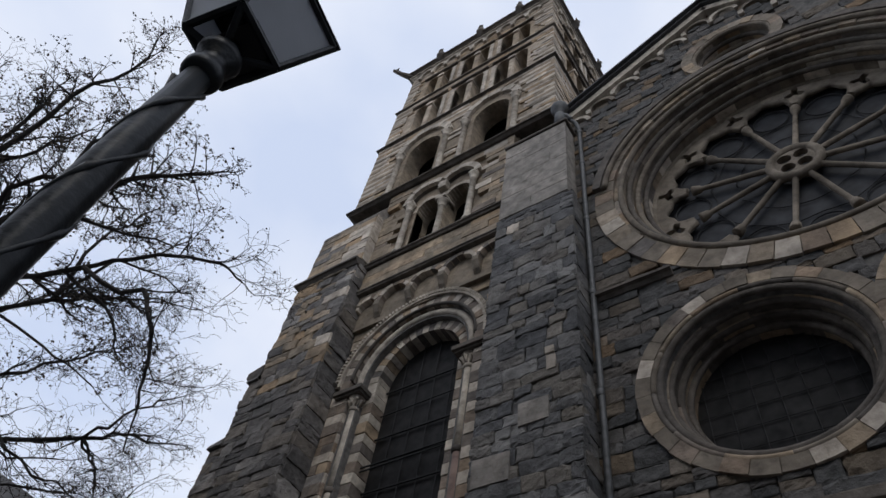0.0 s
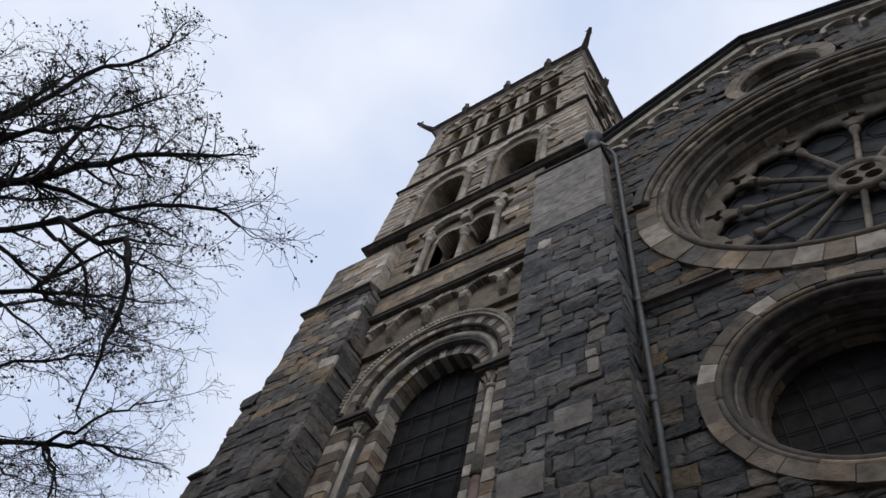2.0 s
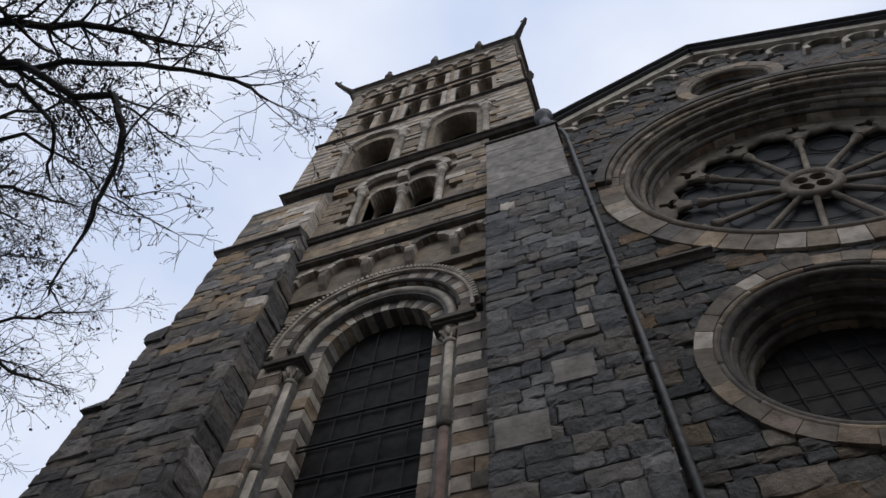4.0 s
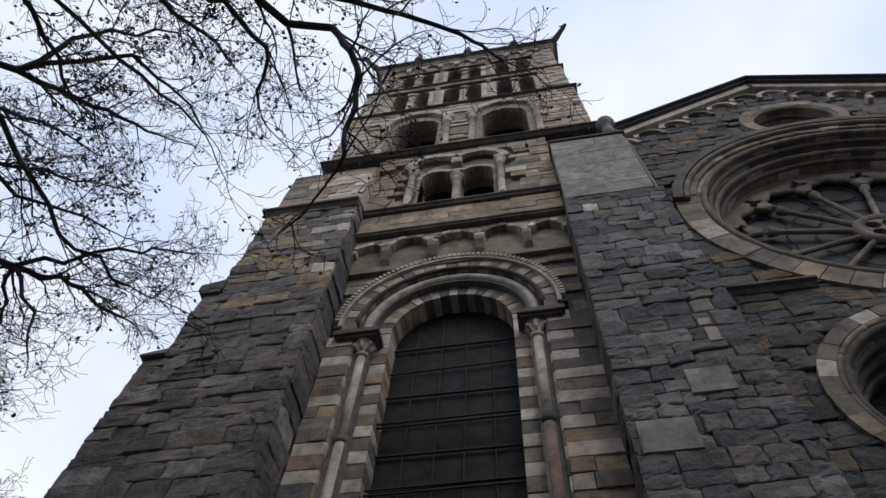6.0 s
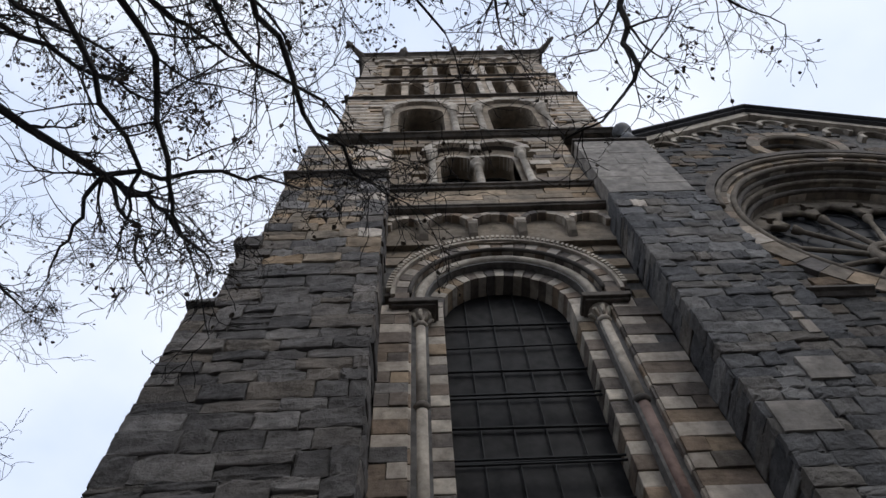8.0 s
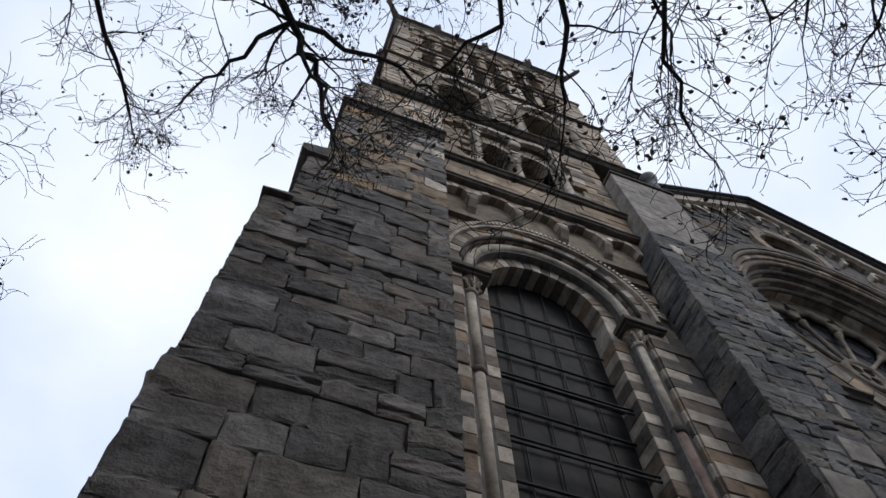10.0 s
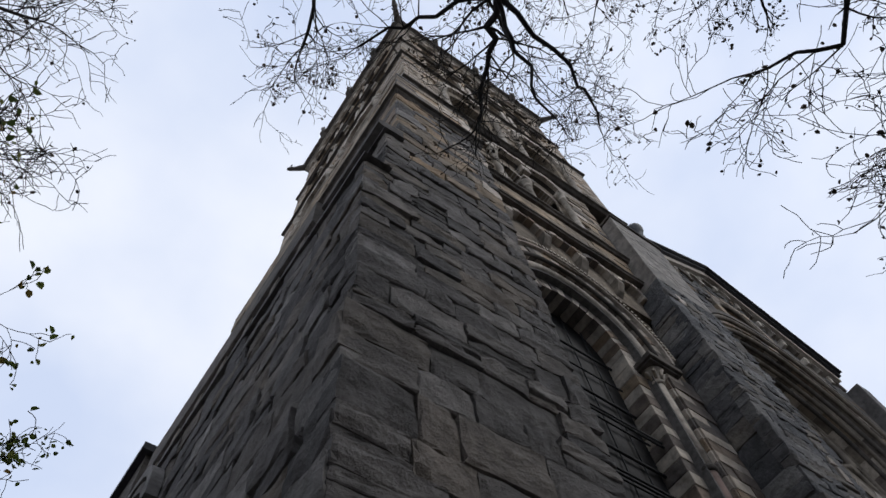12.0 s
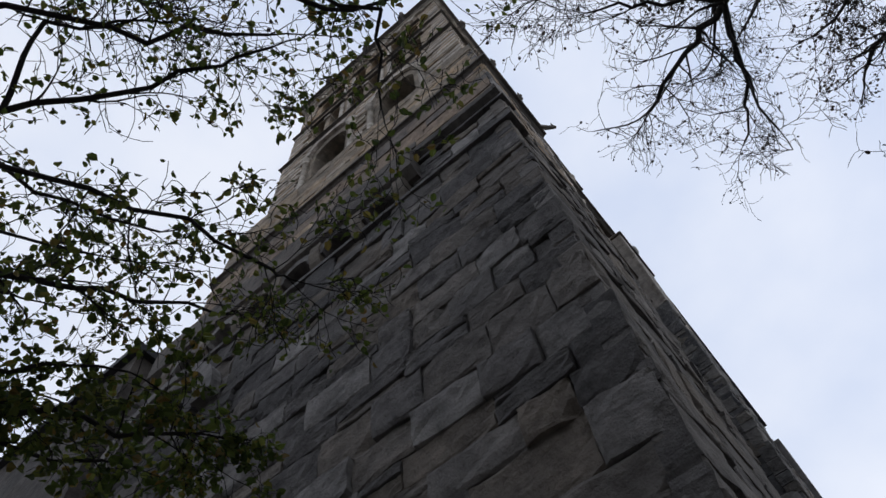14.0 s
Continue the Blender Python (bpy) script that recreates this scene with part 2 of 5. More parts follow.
def arch_loop(cx, half, sill, spring, n=14):
    """A round-headed opening."""
    return [(cx - half, sill), (cx + half, sill)] + arc(cx, spring, half, 0, 180, n)


def plate(name, outer, holes, y0, y1, material, parent=None, label="", turn=None, kind=""):
    """An upright wall of real thickness in the x-z plane, from y0 to y1, with openings through it."""
    cu = bpy.data.curves.new(name, "CURVE")
    cu.dimensions, cu.fill_mode = "2D", "BOTH"
    cu.extrude = abs(y1 - y0) / 2
    for loop in [outer, *holes]:
        sp = cu.splines.new("POLY")
        sp.points.add(len(loop) - 1)
        for p, (x, z) in zip(sp.points, loop):
            p.co = (x, z, 0, 1)
        sp.use_cyclic_u = True
    tmp = new(name + "_draft", cu)
    bpy.context.view_layer.update()
    me = bpy.data.meshes.new_from_object(tmp.evaluated_get(bpy.context.evaluated_depsgraph_get()))
    bpy.data.objects.remove(tmp)
    bpy.data.curves.remove(cu)
    me.name = name
    me.transform(Matrix.Translation((0, (y0 + y1) / 2, 0)) @ pose(0, 0, 0, 90, 0, 0))
    if turn is not None:
        me.transform(turn)
    me.materials.clear()
    return link_mesh(name, me, material, parent, label, kind)


def ring_into(bm, cx, cz, r0, r1, y0, y1, a0, a1, n):
    """A block of an arch or ring: r0 to r1, front y0, back y1."""
    cols = []
    for i in range(n + 1):
        a = radians(a0 + (a1 - a0) * i / n)
        c, s = math.cos(a), math.sin(a)
        cols.append([bm.verts.new((cx + r * c, y, cz + r * s)) for r, y in ((r0, y0), (r1, y0), (r1, y1), (r0, y1))])
    for p, q in zip(cols, cols[1:]):
        for k in range(4):
            bm.faces.new((p[k], q[k], q[(k + 1) % 4], p[(k + 1) % 4]))
    bm.faces.new(cols[0])
    bm.faces.new(cols[-1][::-1])


def tube_into(bm, path, radii, sides=8, closed=False):
    """A round bar along a path."""
    rings = []
    count = len(path)
    for i, p in enumerate(path):
        p = Vector(p)
        a = Vector(path[(i - 1) % count] if closed else path[max(i - 1, 0)])
        b = Vector(path[(i + 1) % count] if closed else path[min(i + 1, count - 1)])
        d = (b - a).normalized()
        side = d.cross(Vector((0, 1, 0)) if abs(d.y) < 0.9 else Vector((1, 0, 0))).normalized()
        up = side.cross(d)
        r = radii[i] if isinstance(radii, (list, tuple)) else radii
        rings.append([bm.verts.new(p + r * (math.cos(2 * math.pi * k / sides) * side + math.sin(2 * math.pi * k / sides) * up)) for k in range(sides)])
    for p, q in zip(rings, rings[1:] + rings[:1] if closed else rings[1:]):
        for k in range(sides):
            bm.faces.new((p[k], p[(k + 1) % sides], q[(k + 1) % sides], q[k]))
    if not closed:
        bm.faces.new(rings[0][::-1])
        bm.faces.new(rings[-1])


def lathe_into(bm, x, y, profile, sides=14):
    """A turned form round an upright axis; profile of (radius, z)."""
    rings = [[bm.verts.new((x + r * math.cos(2 * math.pi * k / sides), y + r * math.sin(2 * math.pi * k / sides), z)) for k in range(sides)] for r, z in profile]
    for p, q in zip(rings, rings[1:]):
        for k in range(sides):
            bm.faces.new((p[k], p[(k + 1) % sides], q[(k + 1) % sides], q[k]))
    bm.faces.new(rings[0][::-1])
    bm.faces.new(rings[-1])


# rough-faced stone blocks: unit size, face towards -y
def rock_data(seed, rough=1.0, us=(-0.5, -0.43, -0.25, -0.04, 0.17, 0.36, 0.5), vs=(-0.5, -0.4, -0.12, 0.15, 0.4, 0.5)):
    """A hewn block of unit size: broken facets on its face, rounded uneven arrises, a corner knocked off here and there, straight back."""
    rnd = random.Random(seed)
    off = Vector((rnd.random() * 50, rnd.random() * 50, rnd.random() * 50))
    lean_u, lean_v = rnd.uniform(-0.10, 0.10), rnd.uniform(-0.08, 0.08)
    chip = rnd.choice(((-0.5, -0.5), (0.5, -0.5), (-0.5, 0.5), (0.5, 0.5), (9, 9), (9, 9)))
    verts, faces = [], []
    nx, nz = len(us) - 1, len(vs) - 1
    for j, v in enumerate(vs):
        for i, u in enumerate(us):
            edge = i in (0, nx) or j in (0, nz)
            d = noise.noise(Vector((u * 1.9, v * 1.9, 0)) + off) * 0.8 + noise.noise(Vector((u * 5, v * 5, 3)) + off) * 0.5
            y = rough * (-0.08 * d + lean_u * u + lean_v * v + rnd.uniform(-0.035, 0.035))
            if edge:
                y += rough * rnd.uniform(0.0, 0.07)
            if abs(u - chip[0]) < 0.15 and abs(v - chip[1]) < 0.2:
                y += rough * rnd.uniform(0.06, 0.2)
            wob = 0.016 * rough if edge else 0.04
            verts.append((u + rnd.uniform(-wob, wob), y, v + rnd.uniform(-wob, wob) * (1.5 if edge else 1.0)))
    w = nx + 1
    for j in range(nz):
        for i in range(nx):
            a = j * w + i
            faces.append((a, a + 1, a + w + 1, a + w))
    front = len(faces)
    rim = [i for i in range(w)] + [j * w + nx for j in range(1, nz + 1)] + [nz * w + i for i in range(nx - 1, -1, -1)] + [j * w for j in range(nz - 1, 0, -1)]
    base = len(verts)
    for k in rim:
        verts.append((verts[k][0], 1.0, verts[k][2]))
    m = len(rim)
    for k in range(m):
        faces.append((rim[(k + 1) % m], rim[k], base + k, base + (k + 1) % m))
    return verts, faces, front


ROCKS = {"rough": [rock_data(s, 1.0) for s in range(28)], "smooth": [rock_data(100 + s, 0.3, (-0.5, -0.44, 0.44, 0.5), (-0.5, -0.38, 0.38, 0.5)) for s in range(8)]}
ROCK_MESH = {}


def rock_mesh(style, k, material):
    key = (style, k, material.name)
    if key not in ROCK_MESH:
        me = bpy.data.meshes.new("stone")
        me.from_pydata(ROCKS[style][k][0], [], ROCKS[style][k][1])
        me.materials.append(material)
        ROCK_MESH[key] = me
    return ROCK_MESH[key]


NORTH_TURN = pose(0, 0, 0, 0, 0, -90)


def face_pose(side, u, v, out):
    """The pose of a stone at u along, v up: 'W' looks towards -y at y = out, 'N' towards -x at x = out, 'S' towards +x, 'E' towards +y."""
    if side == "W":
        return Matrix.Translation((u, out, v))
    if side == "N":
        return Matrix.Translation((out, u, v)) @ NORTH_TURN
    if side == "S":
        return Matrix.Translation((out, u, v)) @ pose(0, 0, 0, 0, 0, 90)
    return Matrix.Translation((u, out, v)) @ pose(0, 0, 0, 0, 0, 180)


def courses(rnd, u0, u1, v0, v1, heights, widths, bounds=None, small=0.12):
    """Rectangles of coursed masonry with uneven joints, some courses split in two thin ones."""
    out = []
    v = v0
    while v < v1 - 0.03:
        h = min(rnd.uniform(*heights), v1 - v)
        if v1 - v - h < heights[0] * 0.5:
            h = v1 - v
        a, b = (u0, u1) if bounds is None else bounds(v + h / 2)
        u = a
        while u < b - 0.02:
            w = rnd.uniform(*widths)
            if b - u - w < widths[0] * 0.6:
                w = b - u
            if h > 0.2 and rnd.random() < small:
                cut = rnd.uniform(0.35, 0.65) * h
                out.append((u, u + w, v, v + cut))
                out.append((u, u + w, v + cut, v + h))
            else:
                out.append((u, u + w, v, v + h))
            u += w
        v += h
    return out


def lay_stones(rects, side, out, material, parent, seed, style="rough", joint=0.007, depth=0.13, proud=0.03, skip=None, joined=None, pick=None, kinds=None, name="stone"):
    """Lays stones one by one as parts of parent; with joined (a material) as one mesh instead, or for those that pick() turns away."""
    rnd = random.Random(seed)
    jv, jf, smooth = [], [], []
    made = 0
    for u0, u1, v0, v1 in rects:
        cu, cv = (u0 + u1) / 2, (v0 + v1) / 2
        k = rnd.randrange(len(ROCKS[style]))
        o = rnd.uniform(-proud, proud * 0.6)
        flip = rnd.random() < 0.5
        choice = rnd.random()
        if skip is not None and skip(u0, u1, v0, v1):
            continue
        w, h = u1 - u0 - joint * rnd.uniform(0.6, 1.5), v1 - v0 - joint * rnd.uniform(0.6, 1.5)
        sgn = 1 if side in "WN" else -1
        m = face_pose(side, cu, cv, out + sgn * o) @ Matrix.Diagonal((w, depth, h, 1))
        mat = material
        if kinds is not None:
            mat = kinds(cu, cv, choice) or material
        if joined is None or (pick is not None and made < 300 and pick(cu, cv)):
            ob = new(name, rock_mesh(style, k, mat))
            ob.parent = parent
            ob.matrix_basis = m
            made += 1
        else:
            base = len(jv)
            vs, fs, front = ROCKS[style][k]
            smooth += [False] * len(fs)
            jv += [tuple(m @ Vector(p)) for p in vs]
            jf += [tuple(base + i for i in f) for f in fs]
    if jv:
        me = bpy.data.meshes.new("masonry")
        me.from_pydata(jv, [], jf)
        me.polygons.foreach_set("use_smooth", smooth)
        me.materials.append(joined)
        link_mesh("masonry", me, None, parent, kind="stuff")


def string_course(x0, x1, y, z, h=0.08, out=0.09, parent=None, name="string_course", material=None, back=0.3, left=True, right=True):
    """A chamfered projecting band along the west face; its underside slopes back."""
    bm = bmesh.new()
    prof = [(y + back, z - h), (y - 0.02, z - h), (y - out * 0.55, z - h * 0.55), (y - out, z - h * 0.4), (y - out, z), (y + back, z + 0.06)]
    n = max(2, int((x1 - x0) / 0.35))
    rnd = random.Random(int(x0 * 100) + int(z * 100))
    cols = []
    for i in range(n + 1):
        x = x0 + (x1 - x0) * i / n
        j = rnd.uniform(-0.008, 0.008)
        cols.append([bm.verts.new((x, py + j, pz + j)) for py, pz in prof])
    for p, q in zip(cols, cols[1:]):
        for k in range(6):
            bm.faces.new((p[k], p[(k + 1) % 6], q[(k + 1) % 6], q[k]))
    bm.faces.new(cols[0][::-1])
    bm.faces.new(cols[-1])
    bmesh.ops.recalc_face_normals(bm, faces=bm.faces)
    return part(name, bm, material or TRIM, parent)


def band_round(name, cx, cy, half, z, h, out, parent, material=None):
    """A projecting band all round a square tower."""
    bm = bmesh.new()
    rings = []
    for o, dz in ((-0.2, -h), (0.01, -h), (out * 0.6, -h * 0.5), (out, -h * 0.4), (out, 0), (-0.2, 0.07)):
        r = half + o
        rings.append([bm.verts.new((cx + sx * r, cy + sy * r, z + dz)) for sx, sy in ((-1, -1), (1, -1), (1, 1), (-1, 1))])
    for p, q in zip(rings, rings[1:] + rings[:1]):
        for k in range(4):
            bm.faces.new((p[k], p[(k + 1) % 4], q[(k + 1) % 4], q[k]))
    bmesh.ops.recalc_face_normals(bm, faces=bm.faces)
    return part(name, bm, material or TRIM, parent)


def colonnette(parent, x, y, z0, z1, r, material=None, turn=None, name="colonnette"):
    """A slim column with moulded base and flared capital."""
    bm = bmesh.new()
    lathe_into(bm, x, y, [(r * 1.5, z0), (r * 1.5, z0 + 0.05), (r * 1.15, z0 + 0.09), (r, z0 + 0.12), (r * 0.95, z1 - 0.24), (r * 1.25, z1 - 0.23), (r * 1.25, z1 - 0.2), (r, z1 - 0.18), (r * 1.25, z1 - 0.1), (r * 1.7, z1 - 0.03), (r * 1.75, z1)], 12)
    ob = part(name, bm, material or COLUMN, parent, smooth=True)
    if turn is not None:
        ob.data.transform(turn)
    return ob


# ---- ground ----
def build_ground():
    bm = bmesh.new()
    n = 24
    grid = {}
    for i in range(n + 1):
        for j in range(n + 1):
            u, v = i / n * 2 - 1, j / n * 2 - 1
            x, y = 600 * u * abs(u) ** 1.5, 600 * v * abs(v) ** 1.5
            grid[i, j] = bm.verts.new((x, y, -0.25 + 0.02 * math.sin(x) * math.cos(y * 1.3) if abs(x) < 20 and abs(y) < 20 else -0.25))
    for i in range(n):
        for j in range(n):
            bm.faces.new((grid[i, j], grid[i + 1, j], grid[i + 1, j + 1], grid[i, j + 1]))
    tagged(part("ground", bm, GROUND), "worn grey paved ground round the church", "ground", kind="structure")


build_ground()

TX, TY = 0.445, 2.36


def side_turn(k):
    return Matrix.Translation((TX, TY, 0)) @ pose(0, 0, 0, 0, 0, -90 * k) @ Matrix.Translation((-TX, -TY, 0))


SIDES = "WNES"
tower = thing("church_tower", "tall square stone church tower with round-arched openings and buttresses", "tower", kind="structure")

# ---- tower: lower body and buttresses ----
WIN_C, WIN_SPRING, WIN_HALF = 0.445, 8.66, 0.74
panel = plate("window_wall", [(-1.0, -0.3), (2.08, -0.3), (2.08, 10.72), (-1.0, 10.72)], [arch_loop(WIN_C, WIN_HALF + 0.18, 1.6, WIN_SPRING, 20)], 0.17, 0.75, MORTAR, tower)

LB_STEPS = [(5.2, -2.87), (7.80, -2.83), (9.10, -2.62), (11.5, -2.45), (13.3, -2.39)]


def left_edge(z):
    for top, x in LB_STEPS:
        if z < top:
            return x
    return -2.39


lb_body = bmesh.new()
low = -0.3
for top, x in LB_STEPS[:4]:
    box_into(lb_body, x + 0.05, -1.03, -0.325, 4.95, low, top)
    low = top
box_into(lb_body, -2.32, -1.02, -0.28, 5.05, 11.5, 13.2)
left_buttress = part("buttress", lb_body, MORTAR, tower, "rough dark-grey coursed stone buttress with stepped offsets")
rb_body = bmesh.new()
box_into(rb_body, 2.09, 3.29, -0.325, 1.2, -0.3, 10.56)
right_buttress = part("buttress", rb_body, MORTAR, tower, "rough dark-grey stone buttress with smooth ashlar top")

# weathered ledges where the corner steps in
for top, x in LB_STEPS[1:3]:
    bm = bmesh.new()
    nx = left_edge(top + 0.1)
    vs = [bm.verts.new(p) for p in ((x - 0.03, -0.42, top - 0.07), (nx + 0.05, -0.42, top - 0.07), (nx + 0.05, -0.36, top + 0.12), (x - 0.03, -0.40, top - 0.01), (x - 0.03, 4.9, top - 0.07), (nx + 0.05, 4.9, top - 0.07), (nx + 0.05, 4.9, top + 0.12), (x - 0.03, 4.9, top - 0.01))]
    for q in ((0, 1, 2, 3), (4, 7, 6, 5), (3, 2, 6, 7), (0, 3, 7, 4), (0, 4, 5, 1), (1, 5, 6, 2)):
        bm.faces.new([vs[i] for i in q])
    bmesh.ops.recalc_face_normals(bm, faces=bm.faces)
    part("weathering", bm, GREY, left_buttress)

# smooth cap of the right buttress
cap_bm = bmesh.new()
box_into(cap_bm, 2.085, 3.255, -0.345, 1.0, 10.56, 12.95, 0.01)
part("ashlar_cap", cap_bm, ASHLAR, right_buttress, "smooth pale grey ashlar block")
box("cap_slab", 2.05, 3.31, -0.40, 1.1, 12.95, 13.02, TRIM, right_buttress, bevel=0.02)

# tower core behind the front, closed by a sheet coloured near-black for unlit interior
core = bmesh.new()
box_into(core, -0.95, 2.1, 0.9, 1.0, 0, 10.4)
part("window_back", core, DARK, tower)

# ---- tower: great window ----
great = bmesh.new()
box_into(great, WIN_C - 0.95, WIN_C + 0.95, 0.55, 0.59, 1.6, 9.65)
window = part("great_window", great, GLASS, tower, "tall dark leaded round-headed window behind iron bars")
rnd = random.Random(5)
for k in range(15):
    z = 2.25 + 0.455 * k
    bm = bmesh.new()
    tube_into(bm, [(WIN_C - 0.86, 0.51, z + rnd.uniform(-0.02, 0.02)), (WIN_C + 0.86, 0.51, z + rnd.uniform(-0.02, 0.02))], 0.011 if k % 2 else 0.016, 6)
    part("crossbar", bm, IRON, window)
for x in (-0.46, -0.15, 0.15, 0.46):
    bm = bmesh.new()
    tube_into(bm, [(WIN_C + x, 0.52, 1.7), (WIN_C + x, 0.52, WIN_SPRING + math.sqrt(max(0.0, 0.8 - x * x)))], 0.009, 5)
    part("upright_bar", bm, IRON, window)
for z in (7.14, 7.08, 6.24, 6.18, 4.5, 4.44):
    bm = bmesh.new()
    tube_into(bm, [(WIN_C - 0.95, 0.38, z), (WIN_C + 0.95, 0.38, z)], 0.013, 6)
    part("saddle_bar", bm, IRON, window)

# striped jamb piers and arch rings
arch = thing("window_arch", "round arch of pale and brown striped stones with billet hood", "arch", kind="structure")
jr = random.Random(11)
z = 1.4
k = 0
while z < 8.28:
    h = jr.uniform(0.16, 0.205)
    pale = k % 2 == 0
    mat = PALE if pale else BROWN
    for sgn in (-1, 1):
        # inner order, flush with the recess edge
        xa, xb = WIN_C + sgn * (WIN_HALF + 0.0), WIN_C + sgn * (WIN_HALF + 0.2)
        bm = bmesh.new()
        box_into(bm, min(xa, xb), max(xa, xb), 0.27 + jr.uniform(-0.01, 0.01), 0.64, z + 0.004, z + h - 0.004, 0.012)
        part("jamb_stone", bm, COLUMN if pale else BROWN, arch)
        # flat wall beside the shaft out to the buttress
        xa = WIN_C + sgn * (WIN_HALF + 0.38)
        end = -0.99 if sgn < 0 else 2.05
        cut = xa + (end - xa) * jr.uniform(0.35, 0.7) if jr.random() < 0.45 else None
        for p, q in ([(xa, end)] if cut is None else [(xa, cut), (cut, end)]):
            m2 = mat if jr.random() < 0.8 else (BROWN if jr.random() < 0.6 else GREY)
            ob = new("band_stone", rock_mesh("smooth", jr.randrange(8), m2))
            ob.parent = arch
            ob.matrix_basis = Matrix.Translation(((p + q) / 2, 0.10 + jr.uniform(-0.012, 0.012), z + h / 2)) @ Matrix.Diagonal((abs(q - p) - 0.008, 0.14, h - 0.008, 1))
        # reveal between shaft and wall
        bm = bmesh.new()
        xr = WIN_C + sgn * (WIN_HALF + 0.36)
        box_into(bm, min(xr, xr + sgn * 0.06), max(xr, xr + sgn * 0.06), 0.12, 0.45, z + 0.004, z + h - 0.004, 0.008)
        part("reveal_stone", bm, mat, arch)
    z += h
    k += 1

# shafts with ring mouldings
for sgn in (-1, 1):
    x = WIN_C + sgn * (WIN_HALF + 0.26)
    for za, zb, mat in ((1.6, 5.0, COLUMN), (5.06, 6.68, COLUMN if sgn < 0 else REDDISH), (6.76, 8.1, COLUMN)):
        bm = bmesh.new()
        lathe_into(bm, x, 0.2, [(0.06, za), (0.06, zb)], 14)
        part("shaft", bm, mat, arch, smooth=True)
    for zr in (5.03, 6.72):
        bm = bmesh.new()
        lathe_into(bm, x, 0.2, [(0.062, zr - 0.045), (0.078, zr - 0.035), (0.088, zr), (0.078, zr + 0.035), (0.062, zr + 0.045)], 14)
        part("shaft_ring", bm, TRIM, arch, smooth=True)
    bm = bmesh.new()
    lathe_into(bm, x, 0.2, [(0.065, 8.08), (0.085, 8.1), (0.085, 8.13), (0.07, 8.15), (0.09, 8.24), (0.125, 8.31), (0.14, 8.345)], 14)
    for a in range(8):
        an = a * math.pi / 4
        tube_into(bm, [(x + 0.075 * math.cos(an), 0.2 + 0.075 * math.sin(an), 8.16), (x + 0.115 * math.cos(an), 0.2 + 0.115 * math.sin(an), 8.27), (x + 0.14 * math.cos(an), 0.2 + 0.14 * math.sin(an), 8.25)], [0.02, 0.028, 0.02], 5)
    part("capital", bm, COLUMN, arch, "carved leaf capital", smooth=True)
    # impost block
    bm = bmesh.new()
    xo = -0.90 if sgn < 0 else 1.79
    xi = WIN_C + sgn * (WIN_HALF + 0.06)
    lo, hi = min(xo, xi), max(xo, xi)
    box_into(bm, lo, hi, 0.0, 0.5, 8.36, 8.44, 0.01)
    box_into(bm, lo + 0.03, hi - 0.03, 0.04, 0.5, 8.325, 8.362, 0.006)
    part("impost", bm, TRIM, arch, "dark moulded impost")


def striped_ring(r0, r1, y0, y1, count, name, phase=0, z=WIN_SPRING, cx=WIN_C, parent=arch, a0=0, a1=180, mats=None):
    vr = random.Random(int(r0 * 1000))
    mats = mats or (PALE, BROWN)
    for i in range(count):
        p, q = a0 + (a1 - a0) * i / count, a0 + (a1 - a0) * (i + 1) / count
        g = 0.006 / r1 * 57
        bm = bmesh.new()
        j = vr.uniform(-0.008, 0.008)
        ring_into(bm, cx, z, r0, r1, y0 + j, y1, p + g, q - g, 2)
        part(name, bm, mats[(i + phase) % len(mats)], parent)


# stilts below the arch, above the imposts
for sgn in (-1, 1):
    for ra, rb, y0, mat in ((WIN_HALF, WIN_HALF + 0.2, 0.27, COLUMN), (1.12, 1.30, 0.06, BROWN)):
        bm = bmesh.new()
        xa, xb = sorted((WIN_C + sgn * ra, WIN_C + sgn * rb))
        box_into(bm, xa, xb, y0, 0.6, 8.44, WIN_SPRING, 0.008)
        part("stilt_stone", bm, mat, arch)
striped_ring(WIN_HALF, WIN_HALF + 0.2, 0.27, 0.545, 21, "voussoir", mats=(COLUMN, BROWN))
striped_ring(1.10, 1.29, 0.07, 0.5, 25, "outer_voussoir", 1)
bm = bmesh.new()
tube_into(bm, [(WIN_C - 1.01, 0.19, 8.44)] + [(x, 0.19, zz) for x, zz in reversed(arc(WIN_C, WIN_SPRING, 1.01, 0, 180, 36))] + [(WIN_C + 1.01, 0.19, 8.44)], 0.065, 12)
part("roll_moulding", bm, COLUMN, arch, smooth=True)
bm = bmesh.new()
ring_into(bm, WIN_C, WIN_SPRING, 0.94, 1.11, 0.21, 0.5, 0, 180, 28)
part("cavetto", bm, BROWN, arch)
bm = bmesh.new()
tube_into(bm, [(x, 0.085, zz) for x, zz in arc(WIN_C, WIN_SPRING, 1.12, 0, 180, 36)], 0.03, 8)
part("thin_roll", bm, TRIM, arch, smooth=True)
bm = bmesh.new()
ring_into(bm, WIN_C, WIN_SPRING, 1.285, 1.335, 0.02, 0.4, -4, 184, 40)
part("hood_mould", bm, COLUMN, arch)
bm = bmesh.new()
for i in range(64):
    a = 1.5 + 177 * i / 63
    ring_into(bm, WIN_C, WIN_SPRING, 1.325, 1.385, 0.0, 0.2, a - 0.75, a + 0.75, 1)
part("billet_row", bm, COLUMN, arch, kind="stuff")
bm = bmesh.new()
ring_into(bm, WIN_C, WIN_SPRING, 1.33, 1.40, 0.06, 0.3, -3, 183, 40)
part("hood_back", bm, TRIM, arch)

